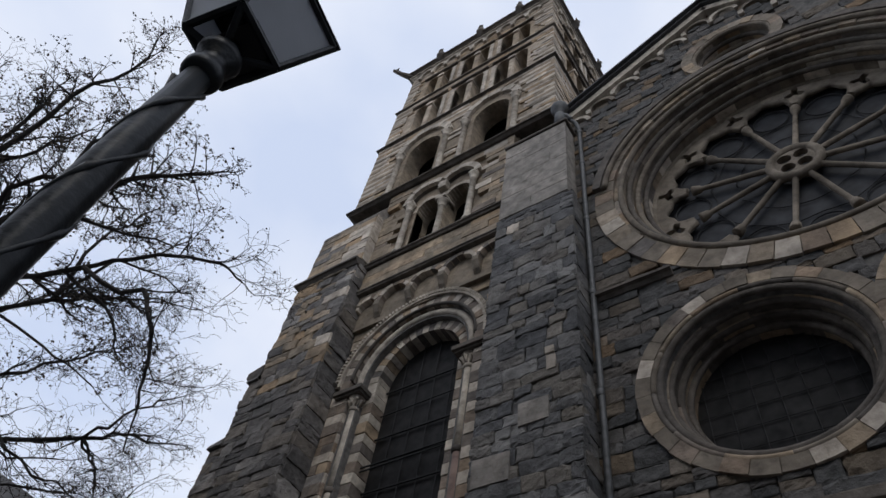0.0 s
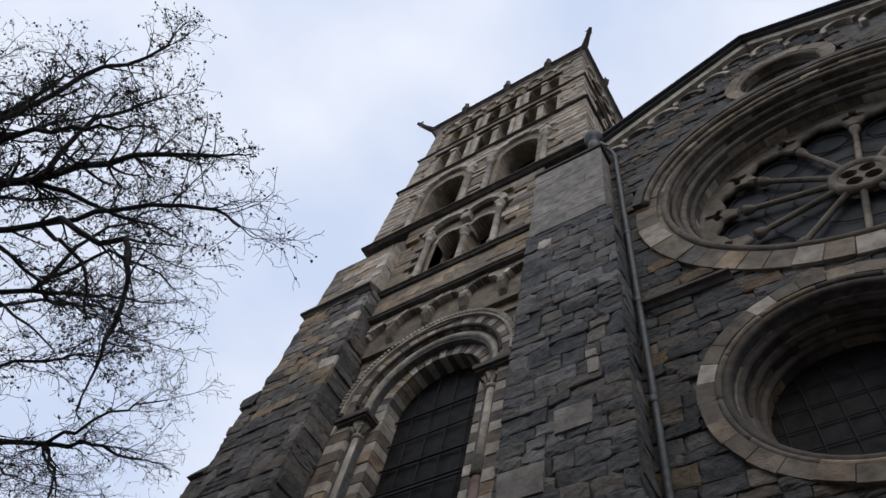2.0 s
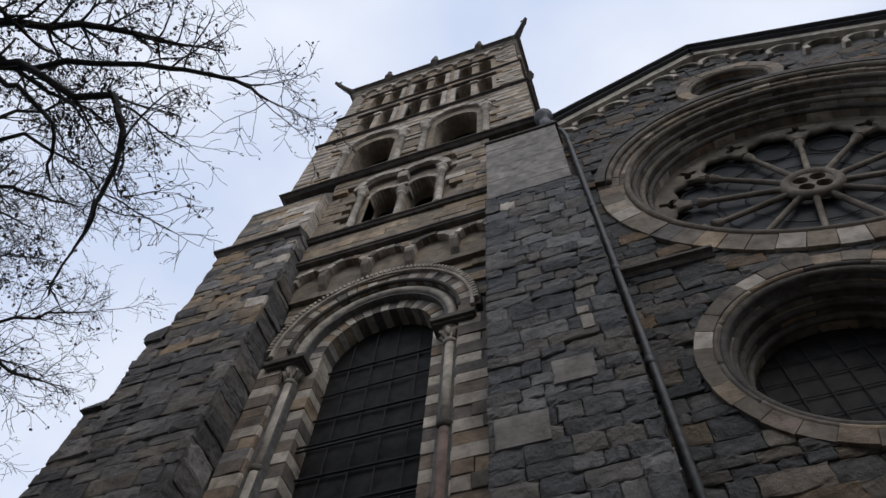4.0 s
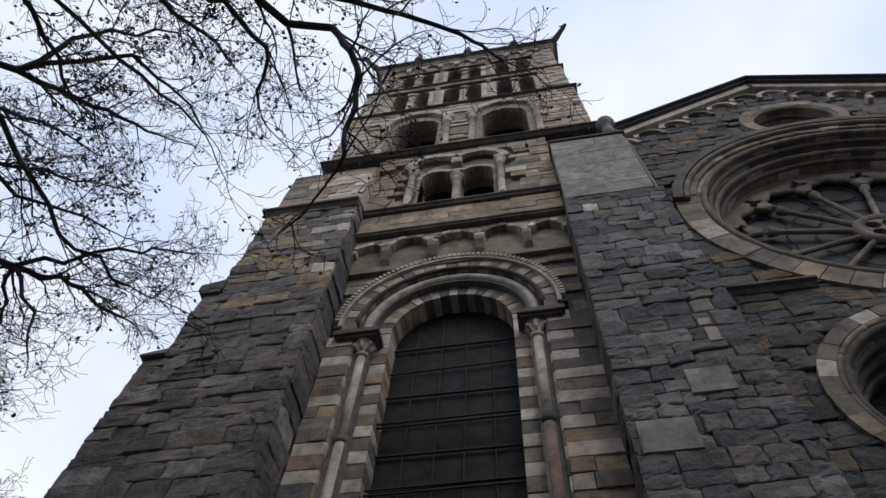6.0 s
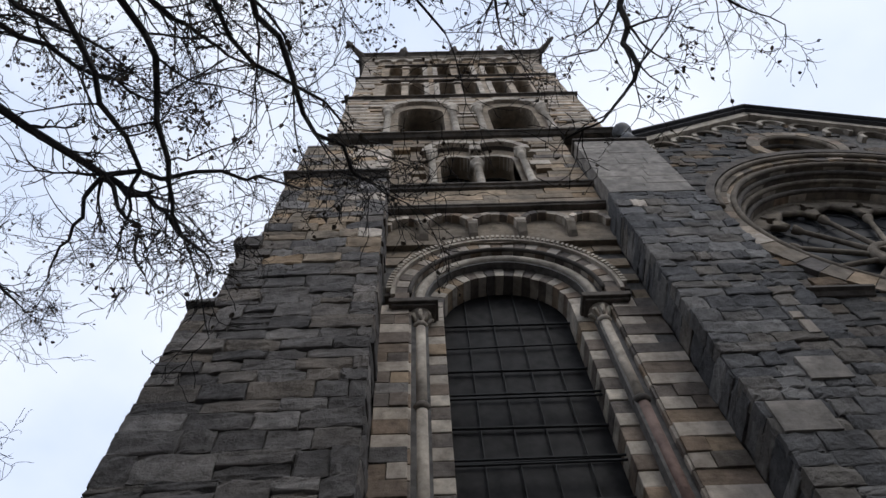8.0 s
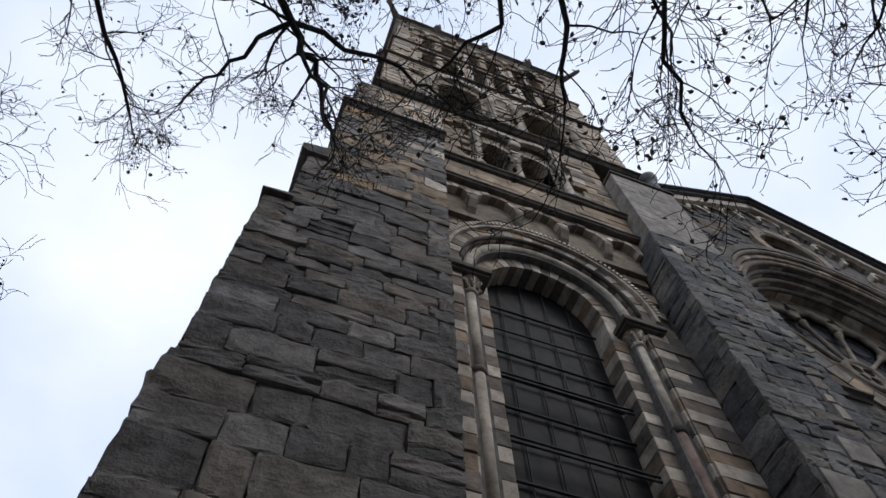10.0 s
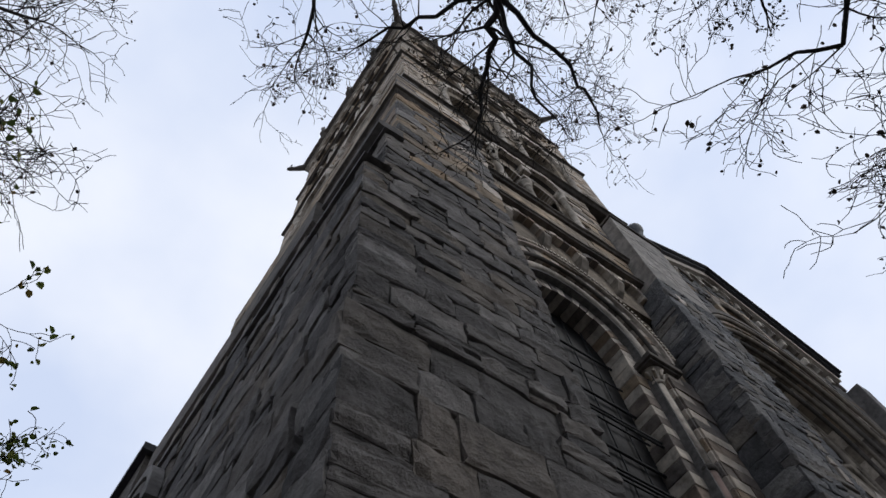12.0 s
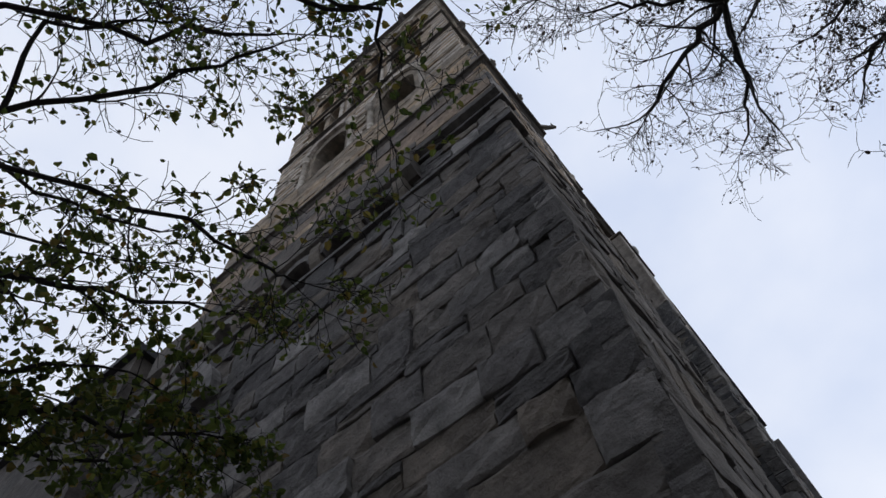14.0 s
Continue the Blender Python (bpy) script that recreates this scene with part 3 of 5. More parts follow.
# ---- tower: corbel table and upper front ----
front = thing("corbel_table", "row of small round arches on corbels under the upper wall", "corbel table", kind="structure")
CORB = [-0.49 + 0.66 * i for i in range(4)]
holes = []
bounds = [-0.99] + CORB + [2.05]
for a, b in zip(bounds, bounds[1:]):
    c, hw = (a + b) / 2, (b - a) / 2 - 0.055
    holes.append([(c - hw, 10.0), (c + hw, 10.0)] + arc(c, 10.33, hw, 0, 180, 12))
outline = [(-1.02, 10.70)]
for hl in holes:
    outline += hl[:1:-1]
outline += [(2.08, 10.33), (2.08, 10.70)]
outline.insert(1, (-1.02, 10.33))
plate("small_arches", outline, [], -0.05, 0.2, TAN, front)
for c in CORB:
    bm = bmesh.new()
    prof = [(-0.085, 10.36), (-0.09, 10.25), (-0.05, 10.17), (-0.02, 10.10), (0.04, 10.03), (0.2, 9.99), (0.2, 10.36)]
    cols = [[bm.verts.new((c + dx, y, zz)) for y, zz in prof] for dx in (-0.06, 0.06)]
    for i in range(len(prof)):
        bm.faces.new((cols[0][i], cols[0][(i + 1) % len(prof)], cols[1][(i + 1) % len(prof)], cols[1][i]))
    bm.faces.new(cols[0][::-1])
    bm.faces.new(cols[1])
    bmesh.ops.recalc_face_normals(bm, faces=bm.faces)
    part("corbel", bm, TRACERY, front, "weathered carved stone corbel")
plate("niche_back", [(-1.02, 9.9), (2.08, 9.9), (2.08, 10.69), (-1.02, 10.69)], [], 0.045, 0.16, TAN, front)
vr = random.Random(8)
for a, b in zip(bounds, bounds[1:]):
    c, hw = (a + b) / 2, (b - a) / 2 - 0.055
    n = 7
    for i in range(n):
        bm = bmesh.new()
        ring_into(bm, c, 10.33, hw - 0.004, hw + vr.uniform(0.07, 0.09), -0.07 + vr.uniform(-0.01, 0.01), 0.05, 180 * i / n + 1.5, 180 * (i + 1) / n - 1.5, 2)
        part("arch_stone", bm, PALE if vr.random() < 0.6 else BROWN, front)

string_course(-1.02, 2.1, -0.12, 10.77, 0.06, 0.05, tower)
string_course(-1.02, 2.1, -0.14, 11.52, 0.08, 0.07, tower)

TWIN_C, TWIN_SPRING = 0.445, 12.98
twin_holes = [arch_loop(TWIN_C + s * 0.345, 0.28, 11.5, TWIN_SPRING, 12) for s in (-1, 1)]
plate("twin_wall", [(-1.05, 10.72), (2.1, 10.72), (2.1, 14.06), (-1.05, 14.06)], twin_holes, -0.04, 0.35, TAN, tower)
twin = thing("twin_window", "paired round-arched openings with slim colonnettes", "window", kind="structure")
for s in (-1, 1):
    c = TWIN_C + s * 0.345
    striped_ring(0.28, 0.375, -0.05, 0.2, 7, "inner_voussoir", 0, TWIN_SPRING, c, twin, mats=(COLUMN, PALE))
    a0, a1 = (46, 180) if s < 0 else (0, 134)
    striped_ring(0.42, 0.56, -0.19, 0.0, 6, "outer_voussoir", 0, TWIN_SPRING + 0.24, TWIN_C + s * 0.37, twin, a0, a1, mats=(COLUMN, PALE))
    bm = bmesh.new()
    ring_into(bm, TWIN_C + s * 0.37, TWIN_SPRING + 0.24, 0.40, 0.43, -0.11, 0.0, a0, a1, 14)
    part("thin_roll", bm, TRIM, twin)
    colonnette(twin, TWIN_C + s * 0.76, -0.13, 11.54, TWIN_SPRING + 0.22, 0.062)
    xa, xb = sorted((TWIN_C + s * 0.66, TWIN_C + s * 0.86))
    box("impost", xa, xb, -0.21, 0.1, TWIN_SPRING + 0.21, TWIN_SPRING + 0.28, COLUMN, twin, bevel=0.012)
    xa, xb = sorted((TWIN_C + s * 0.625, TWIN_C + s * 0.69))
    box("jamb", xa, xb, -0.06, 0.2, 11.54, TWIN_SPRING, TAN, twin, bevel=0.01)
colonnette(twin, TWIN_C, -0.02, 11.54, TWIN_SPRING - 0.04, 0.07)
box("impost", TWIN_C - 0.12, TWIN_C + 0.12, -0.14, 0.2, TWIN_SPRING - 0.04, TWIN_SPRING + 0.05, COLUMN, twin, bevel=0.012)
box("keel", TWIN_C - 0.10, TWIN_C + 0.10, -0.18, 0.0, TWIN_SPRING + 0.30, TWIN_SPRING + 0.56, COLUMN, twin, bevel=0.03)

# ---- tower: upper stages, all four sides alike ----
STAGES = [("belfry_wall", 2.52, 14.06, 17.17), ("gallery_wall", 2.48, 17.17, 19.5), ("top_wall", 2.44, 19.5, 22.1)]
BIG = [TX - 0.92, TX + 0.92]
PAIR = [TX + c + s * 0.27 for c in (-1.28, 0.0, 1.28) for s in (-1, 1)]
STAGE_HOLES = [
    [arch_loop(c, 0.46, 14.1, 15.92, 14) for c in BIG],
    [arch_loop(c, 0.19, 17.45, 18.88, 6) for c in PAIR],
    [arch_loop(c, 0.18, 19.95, 21.05, 6) for c in PAIR],
]
lower_wall_half = 2.54
for k in range(4):
    t = side_turn(k)
    if k:
        plate("side_wall", [(TX - 2.3, 9.9), (TX + 2.3, 9.9), (TX + 2.3, 14.05), (TX - 2.3, 14.05)], [], TY - lower_wall_half, TY - lower_wall_half + 0.4, TAN, tower, turn=t)
    for (nm, half, za, zb), hs in zip(STAGES, STAGE_HOLES):
        f = TY - half
        plate(nm, [(TX - half + 0.04, za), (TX + half - 0.04, za), (TX + half - 0.04, zb), (TX - half + 0.04, zb)], hs, f + 0.03, f + 0.5, TAN, tower, turn=t)
band_round("string_course", TX, TY, 2.53, 14.13, 0.08, 0.10, tower)
band_round("string_course", TX, TY, 2.49, 17.2, 0.08, 0.10, tower)
band_round("string_course", TX, TY, 2.45, 19.54, 0.075, 0.09, tower)
band_round("cornice", TX, TY, 2.46, 22.16, 0.12, 0.09, tower, COLUMN)
band_round("cornice", TX, TY, 2.50, 22.34, 0.14, 0.15, tower)
box("tower_roof", TX - 2.55, TX + 2.55, TY - 2.55, TY + 2.55, 22.35, 22.45, ROOFM, tower)
# added box and slabs, painted near-black so the openings look unlit
box("shade_core", TX - 1.8, TX + 1.8, TY - 1.8, TY + 1.8, 10.8, 17.0, DARK, tower)
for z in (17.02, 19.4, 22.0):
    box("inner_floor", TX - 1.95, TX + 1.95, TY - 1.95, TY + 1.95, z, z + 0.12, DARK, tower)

for k in range(4):
    t = side_turn(k)
    for c in BIG:
        ow = thing("belfry_opening", "round-headed belfry opening with colonnettes", "window", "belfry openings", kind="structure")
        f = TY - 2.52
        for r0, r1, y, n, mats in ((0.46, 0.56, f + 0.08, 9, (COLUMN, TRACERY)), (0.60, 0.80, f - 0.05, 11, (COLUMN, PALE))):
            vr = random.Random(k * 10 + int(c * 10) + n)
            for i in range(n):
                bm = bmesh.new()
                ring_into(bm, c, 15.92 if r0 < 0.5 else 16.08, r0, r1, y + vr.uniform(-0.01, 0.01), f + 0.14, 180 * i / n + 0.5, 180 * (i + 1) / n - 0.5, 2)
                ob = part("voussoir", bm, mats[i % 2], ow)
                ob.data.transform(t)
        for s in (-1, 1):
            colonnette(ow, c + s * 0.66, f - 0.01, 14.15, 16.02, 0.07, turn=t)
            bm = bmesh.new()
            box_into(bm, c + s * 0.66 - 0.12, c + s * 0.66 + 0.12, f - 0.10, f + 0.2, 16.0, 16.09, 0.01)
            ob = part("impost", bm, COLUMN, ow)
            ob.data.transform(t)
    for half, zs, zt, rad in ((2.48, 17.45, 18.88, 0.19), (2.44, 19.95, 21.05, 0.18)):
        f = TY - half
        for c3 in (-1.28, 0.0, 1.28):
            bi = thing("small_paired_opening", "small paired openings with a column between", "window", "gallery openings", kind="structure")
            colonnette(bi, TX + c3, f + 0.16, zs, zt + 0.04, 0.05, turn=t)
            bm = bmesh.new()
            box_into(bm, TX + c3 - 0.10, TX + c3 + 0.10, f - 0.02, f + 0.3, zt - 0.02, zt + 0.1, 0.01)
            ob = part("impost", bm, PALE, bi)
            ob.data.transform(t)
            bm = bmesh.new()
            box_into(bm, TX + c3 - 0.58, TX + c3 + 0.58, f - 0.045, f + 0.1, zt + 0.22, zt + 0.28, 0.005)
            ob = part("drip_ledge", bm, TRIM, bi)
            ob.data.transform(t)
            for s in (-1, 1):
                if c3 * s > 0:
                    continue
                xa, xb = sorted((TX + c3 + s * (0.27 + rad), TX + c3 + s * (0.39 + rad)))
                for row in range(6):
                    h = (zt + 0.05 - zs) / 6
                    bm = bmesh.new()
                    box_into(bm, xa, xb, f - 0.015, f + 0.25, zs + h * row + 0.004, zs + h * (row + 1) - 0.004, 0.008)
                    ob = part("pier_stone", bm, COLUMN if row % 2 else PALE, bi)
                    ob.data.transform(t)
    # small arcade under the cornice
    arc_th = thing("cornice_arcade", "small round arches on corbels under the tower cornice", "corbel table", kind="structure")
    f = TY - 2.44
    n = 9
    for i in range(n):
        c = TX - 2.1 + 4.2 * (i + 0.5) / n
        bm = bmesh.new()
        ring_into(bm, c, 21.82, 0.17, 0.25, f - 0.07, f + 0.2, 0, 180, 8)
        box_into(bm, c - 0.29, c - 0.17, f - 0.09, f + 0.2, 21.6, 21.83, 0.03)
        ob = part("small_arch", bm, PALE if i % 2 else COLUMN, arc_th)
        ob.data.transform(t)


def gargoyle(x, y, yaw):
    g = thing("gargoyle", "weathered dark stone water spout jutting from the cornice corner", "gargoyle", "corner gargoyles")
    bm = bmesh.new()
    tube_into(bm, [(0, 0.15, -0.05), (0, -0.1, 0.0), (0, -0.35, 0.05), (0, -0.52, 0.13), (0, -0.62, 0.16)], [0.12, 0.11, 0.08, 0.075, 0.05], 8)
    bmesh.ops.scale(bm, vec=(0.9, 1, 1.1), verts=bm.verts)
    part("spout", bm, TRIM, g)
    bm = bmesh.new()
    tube_into(bm, [(-0.05, -0.5, 0.17), (-0.09, -0.46, 0.26)], [0.03, 0.012], 5)
    tube_into(bm, [(0.05, -0.5, 0.17), (0.09, -0.46, 0.26)], [0.03, 0.012], 5)
    part("ears", bm, TRIM, g)
    g.matrix_basis = pose(x, y, 22.3, 0, 0, yaw)


for sx, sy, yaw in ((-1, -1, -45), (1, -1, 45), (-1, 1, -135), (1, 1, 135)):
    gargoyle(TX + sx * 2.52, TY + sy * 2.52, yaw)
for k in range(4):
    for c in (-1.35, 0.1, 1.45):
        kb = thing("cornice_knob", "small weathered carved knob on the cornice edge", "knob", "cornice knobs")
        bm = bmesh.new()
        tube_into(bm, [(TX + c - 0.04, TY - 2.45, 22.3), (TX + c, TY - 2.62, 22.42), (TX + c + 0.02, TY - 2.66, 22.56), (TX + c + 0.03, TY - 2.72, 22.62)], [0.2, 0.15, 0.075, 0.05], 6)
        for e in (-0.05, 0.05):
            tube_into(bm, [(TX + c + e, TY - 2.68, 22.62), (TX + c + e * 1.6, TY - 2.68, 22.72)], [0.035, 0.012], 5)
        ob = part("carving", bm, TRIM, kb)
        ob.data.transform(side_turn(k))

# strings round the left buttress
def wrap_band(z, x_out, y_out, x_in, y_far, h, out, parent):
    bm = bmesh.new()
    secs = []
    for o, dz in ((-0.15, -h), (0.01, -h), (out * 0.6, -h * 0.5), (out, -h * 0.4), (out, 0), (-0.15, 0.1)):
        secs.append([bm.verts.new(p) for p in ((x_in, y_out - o, z + dz), (x_out - o, y_out - o, z + dz), (x_out - o, y_far, z + dz))])
    for p, q in zip(secs, secs[1:] + secs[:1]):
        for i in range(2):
            bm.faces.new((p[i], p[i + 1], q[i + 1], q[i]))
    bm.faces.new([s[0] for s in secs])
    bm.faces.new([s[2] for s in secs][::-1])
    bmesh.ops.recalc_face_normals(bm, faces=bm.faces)
    part("string_course", bm, TRIM, parent)


wrap_band(11.52, -2.42, -0.37, -0.98, 5.1, 0.13, 0.10, tower)
bm = bmesh.new()
vs = [bm.verts.new(p) for p in ((-2.40, -0.34, 13.15), (-0.98, -0.34, 13.15), (-0.98, -0.1, 13.75), (-2.12, -0.1, 13.75), (-2.40, 4.9, 13.15), (-2.12, 4.9, 13.75), (-0.98, 4.9, 13.15), (-0.98, 4.9, 13.75))]
for q in ((0, 1, 2, 3), (4, 0, 3, 5), (1, 6, 7, 2), (3, 2, 7, 5), (0, 4, 6, 1), (4, 5, 7, 6)):
    bm.faces.new([vs[i] for i in q])
bmesh.ops.recalc_face_normals(bm, faces=bm.faces)
part("weathering", bm, ASHLAR, left_buttress)

# ---- nave front ----
NX = 6.2
ROSE_Z, ROSE_R = 10.3, 2.35
OCULI = [(5.04, 6.41), (7.36, 6.41)]
nave = thing("church_nave", "gabled stone church front with rose window and round windows", "church front", kind="structure")


def disc_loop(cx, cz, r, n=48):
    return [(cx + r * math.cos(2 * math.pi * i / n), cz + r * math.sin(2 * math.pi * i / n)) for i in range(n)]


GABLE_L, GABLE_TOP, GABLE_R = (3.1, 13.56), (6.1, 15.42), (9.1, 13.56)
plate("nave_wall", [(3.0, -0.3), (9.3, -0.3), (9.3, 13.4), GABLE_TOP, (3.0, 13.4)], [disc_loop(NX, ROSE_Z, ROSE_R, 64)] + [disc_loop(x, z, 0.98) for x, z in OCULI] + [disc_loop(NX, 13.46, 0.66, 32)], 0.045, 0.95, MORTAR, nave)
box("nave_side", 9.2, 9.6, -0.3, 12, -0.3, 13.3, GREY_J, nave)
# backing sheet with the nave's inner shade put into its colour
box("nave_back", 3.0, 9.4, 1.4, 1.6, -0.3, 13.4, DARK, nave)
# roof with coping
bm = bmesh.new()
for up, th, yf in ((0.05, 0.07, -0.20), (0.12, 0.05, -0.27)):
    prof = [(x, z + up + h) for x, z, h in ((*GABLE_L, 0), (*GABLE_TOP, 0), (*GABLE_R, 0), (*GABLE_R, th), (*GABLE_TOP, th), (*GABLE_L, th))]
    a, b = [[bm.verts.new((x, y, z)) for x, z in prof] for y in (yf, 14.0)]
    for i in range(6):
        bm.faces.new((a[i], a[(i + 1) % 6], b[(i + 1) % 6], b[i]))
    for q in ((0, 1, 4, 5), (1, 2, 3, 4)):
        bm.faces.new([a[i] for i in q])
        bm.faces.new([b[i] for i in q][::-1])
bmesh.ops.recalc_face_normals(bm, faces=bm.faces)
part("roof", bm, ROOFM, nave, "dark slate roof edge")
for (xa, za), (xb, zb) in ((GABLE_L, GABLE_TOP), (GABLE_TOP, GABLE_R)):
    dx, dz = xb - xa, zb - za
    ln = math.hypot(dx, dz)
    nxn, nzn = -dz / ln, dx / ln
    bm = bmesh.new()
    vs = []
    for y in (-0.13, 0.4):
        for (x, zz), o in (((xa, za), -0.14), ((xb, zb), -0.14), ((xb, zb), 0.04), ((xa, za), 0.04)):
            vs.append(bm.verts.new((x + nxn * o, y, zz + nzn * o)))
    for q in ((0, 1, 2, 3), (7, 6, 5, 4), (0, 4, 5, 1), (1, 5, 6, 2), (2, 6, 7, 3), (3, 7, 4, 0)):
        bm.faces.new([vs[i] for i in q])
    bmesh.ops.recalc_face_normals(bm, faces=bm.faces)
    part("coping", bm, COLUMN, nave)
    count = 6
    for i in range(count):
        u = (i + 0.5) / count
        cx, cz = xa + dx * u, za + dz * u - 0.46
        hw = dx / count / 2 - 0.05
        bm = bmesh.new()
        ring_into(bm, cx, cz, hw, hw + 0.08, -0.06, 0.12, 0, 180, 10)
        part("small_arch", bm, TRACERY if i % 2 else COLUMN, nave)
        bm = bmesh.new()
        box_into(bm, cx - hw - 0.1, cx - hw + 0.0, -0.08, 0.12, cz - 0.12, cz + 0.04, 0.025)
        part("corbel", bm, COLUMN, nave)


def round_window(name, cx, cz, steps, ring, count, glass_r, glass_y, label):
    """Concentric mouldings stepping back to the glass; ring: flush band of alternating stones."""
    w = thing(name, label, "window", kind="structure")
    vr = random.Random(int(cx * 10 + cz))
    for i in range(count):
        p, q = 360 * i / count, 360 * (i + 1) / count
        bm = bmesh.new()
        ring_into(bm, cx, cz, ring[0], ring[1] + vr.uniform(-0.008, 0.012), -0.035 + vr.uniform(-0.008, 0.008), 0.2, p + 0.12, q - 0.12, 2)
        part("ring_stone", bm, (PALE, TRACERY, TAN, TRACERY)[vr.randrange(4)] if i % 2 else (BROWN, TAN, TRACERY)[vr.randrange(3)], w)
    for r0, r1, y, mat in steps:
        segs = max(16, int(r0 * 18))
        for i in range(segs):
            bm = bmesh.new()
            ring_into(bm, cx, cz, r0, r1, y + vr.uniform(-0.004, 0.004), 0.93, 360 * i / segs + 0.08, 360 * (i + 1) / segs - 0.08, 3)
            part("moulding_stone", bm, (mat if vr.random() < 0.5 else (TRACERY, BROWN, TAN, TRIM)[vr.randrange(4)]) if cz < 8 else (COLUMN, PALE, TAN, TRACERY, TRACERY, BROWN)[vr.randrange(6)], w)
        bm = bmesh.new()
        tube_into(bm, [(cx + (r0 + 0.03) * math.cos(2 * math.pi * i / 64), y + 0.0, cz + (r0 + 0.03) * math.sin(2 * math.pi * i / 64)) for i in range(64)], 0.045, 8, True)
        part("roll_moulding", bm, TRACERY if cz > 8 and mat is not TRIM else TRIM, w, smooth=True)
    bm = bmesh.new()
    vs = [bm.verts.new((cx + glass_r * math.cos(2 * math.pi * i / 48), glass_y, cz + glass_r * math.sin(2 * math.pi * i / 48))) for i in range(48)]
    vb = [bm.verts.new((v.co.x, glass_y + 0.02, v.co.z)) for v in vs]
    bm.faces.new(vs)
    bm.faces.new(vb[::-1])
    part("glazing", bm, ROSE_GLASS if glass_r > 1.5 else GLASS, w, "dark leaded glass")
    return w


rose = round_window("rose_window", NX, ROSE_Z, [(2.24, 2.38, 0.02, BROWN), (2.16, 2.27, 0.14, TRIM), (2.08, 2.2, 0.26, TAN), (2.0, 2.12, 0.38, TRIM)], (2.37, 2.66), 58, 2.1, 0.725, "great rose window with twelve stone spokes")
for x, z in OCULI:
    oc = round_window("round_window", x, z, [(0.99, 1.11, 0.03, BROWN), (0.93, 1.0, 0.16, TRIM), (0.88, 0.95, 0.30, TRIM), (0.83, 0.92, 0.42, BROWN)], (1.10, 1.25), 30, 0.92, 0.55, "round window with stepped mouldings and dark glass")
    for rr, ry, rt in ((1.075, 0.0, 0.034), (0.985, 0.13, 0.03), (0.92, 0.28, 0.03), (0.86, 0.42, 0.028)):
        for q in range(12):
            bm = bmesh.new()
            tube_into(bm, [(x + rr * math.cos(radians(30 * q + 3 * e)), ry, z + rr * math.sin(radians(30 * q + 3 * e))) for e in range(11)], rt, 8)
            part("roll_moulding", bm, (TAN, BROWN, TRIM, TRACERY)[(q * 7 + int(rr * 30)) % 4], oc, smooth=True)
    for i in range(-3, 4):
        for horiz in (True, False):
            a = i * 0.24
            s = math.sqrt(max(0.01, 0.84 ** 2 - a * a))
            bm = bmesh.new()
            tube_into(bm, [(x - s, 0.53, z + a), (x + s, 0.53, z + a)] if horiz else [(x + a, 0.53, z - s), (x + a, 0.53, z + s)], 0.006, 5)
            part("lead_bar", bm, IRON, oc)
round_window("small_round_window", NX, 13.46, [(0.62, 0.68, 0.02, TAN), (0.56, 0.64, 0.16, TRIM), (0.51, 0.58, 0.30, BROWN)], (0.66, 0.84), 22, 0.58, 0.5, "small round window high in the gable")

# rose tracery
for i in range(12):
    a = radians(30 * i + 15)
    c, s = math.cos(a), math.sin(a)
    pt = lambda r, off=0.0, y=0.62: (NX + r * c - off * s, y, ROSE_Z + r * s + off * c)
    bm = bmesh.new()
    tube_into(bm, [pt(0.30), pt(0.36), pt(0.38), pt(1.28), pt(1.31), pt(1.40), pt(1.43)], [0.066, 0.066, 0.043, 0.038, 0.06, 0.078, 0.074], 10)
    part("spoke", bm, TRACERY, rose, "stone colonnette spoke", smooth=True)
    # petal head between two spokes
    am = a + radians(15)
    cm, sm = math.cos(am), math.sin(am)
    bm = bmesh.new()
    head = []
    for k in range(13):
        th = -math.pi / 2 + math.pi * k / 12
        rr, tt = 1.50 + 0.33 * math.cos(th), 0.36 * math.sin(th)
        rr += 0.035 * math.cos(th * 6)
        head.append((NX + rr * cm - tt * sm, 0.62, ROSE_Z + rr * sm + tt * cm))
    tube_into(bm, head, 0.05, 8)
    part("petal_arch", bm, TRACERY, rose, smooth=True)
    # pierced spandrel plate over the spoke
    def petal(direction, th):
        rr, tt = 1.50 + 0.33 * math.cos(th) + 0.035 * math.cos(th * 6), 0.36 * math.sin(th)
        return NX + rr * math.cos(direction) - tt * math.sin(direction), ROSE_Z + rr * math.sin(direction) + tt * math.cos(direction)

    left, right = a + radians(15), a - radians(15)
    edge = [petal(left, -math.pi / 2 * k / 6) for k in range(7)] + [petal(right, math.pi / 2 * (6 - k) / 6) for k in range(7)]
    edge += [(NX + 2.02 * math.cos(right + (left - right) * k / 6), ROSE_Z + 2.02 * math.sin(right + (left - right) * k / 6)) for k in range(7)]
    hole = []
    for k in range(18):
        ph = 2 * math.pi * k / 18
        rh = 0.112 + 0.06 * math.cos(3 * ph)
        hole.append((NX + 1.80 * c + rh * math.cos(ph + a), ROSE_Z + 1.80 * s + rh * math.sin(ph + a)))
    plate("spandrel", edge, [hole], 0.57, 0.68, TRACERY, rose)
bm = bmesh.new()
tube_into(bm, [(NX + 0.32 * math.cos(2 * math.pi * i / 32), 0.60, ROSE_Z + 0.32 * math.sin(2 * math.pi * i / 32)) for i in range(32)], 0.07, 10, True)
part("hub", bm, TRACERY, rose, "pierced four-lobed stone hub", smooth=True)
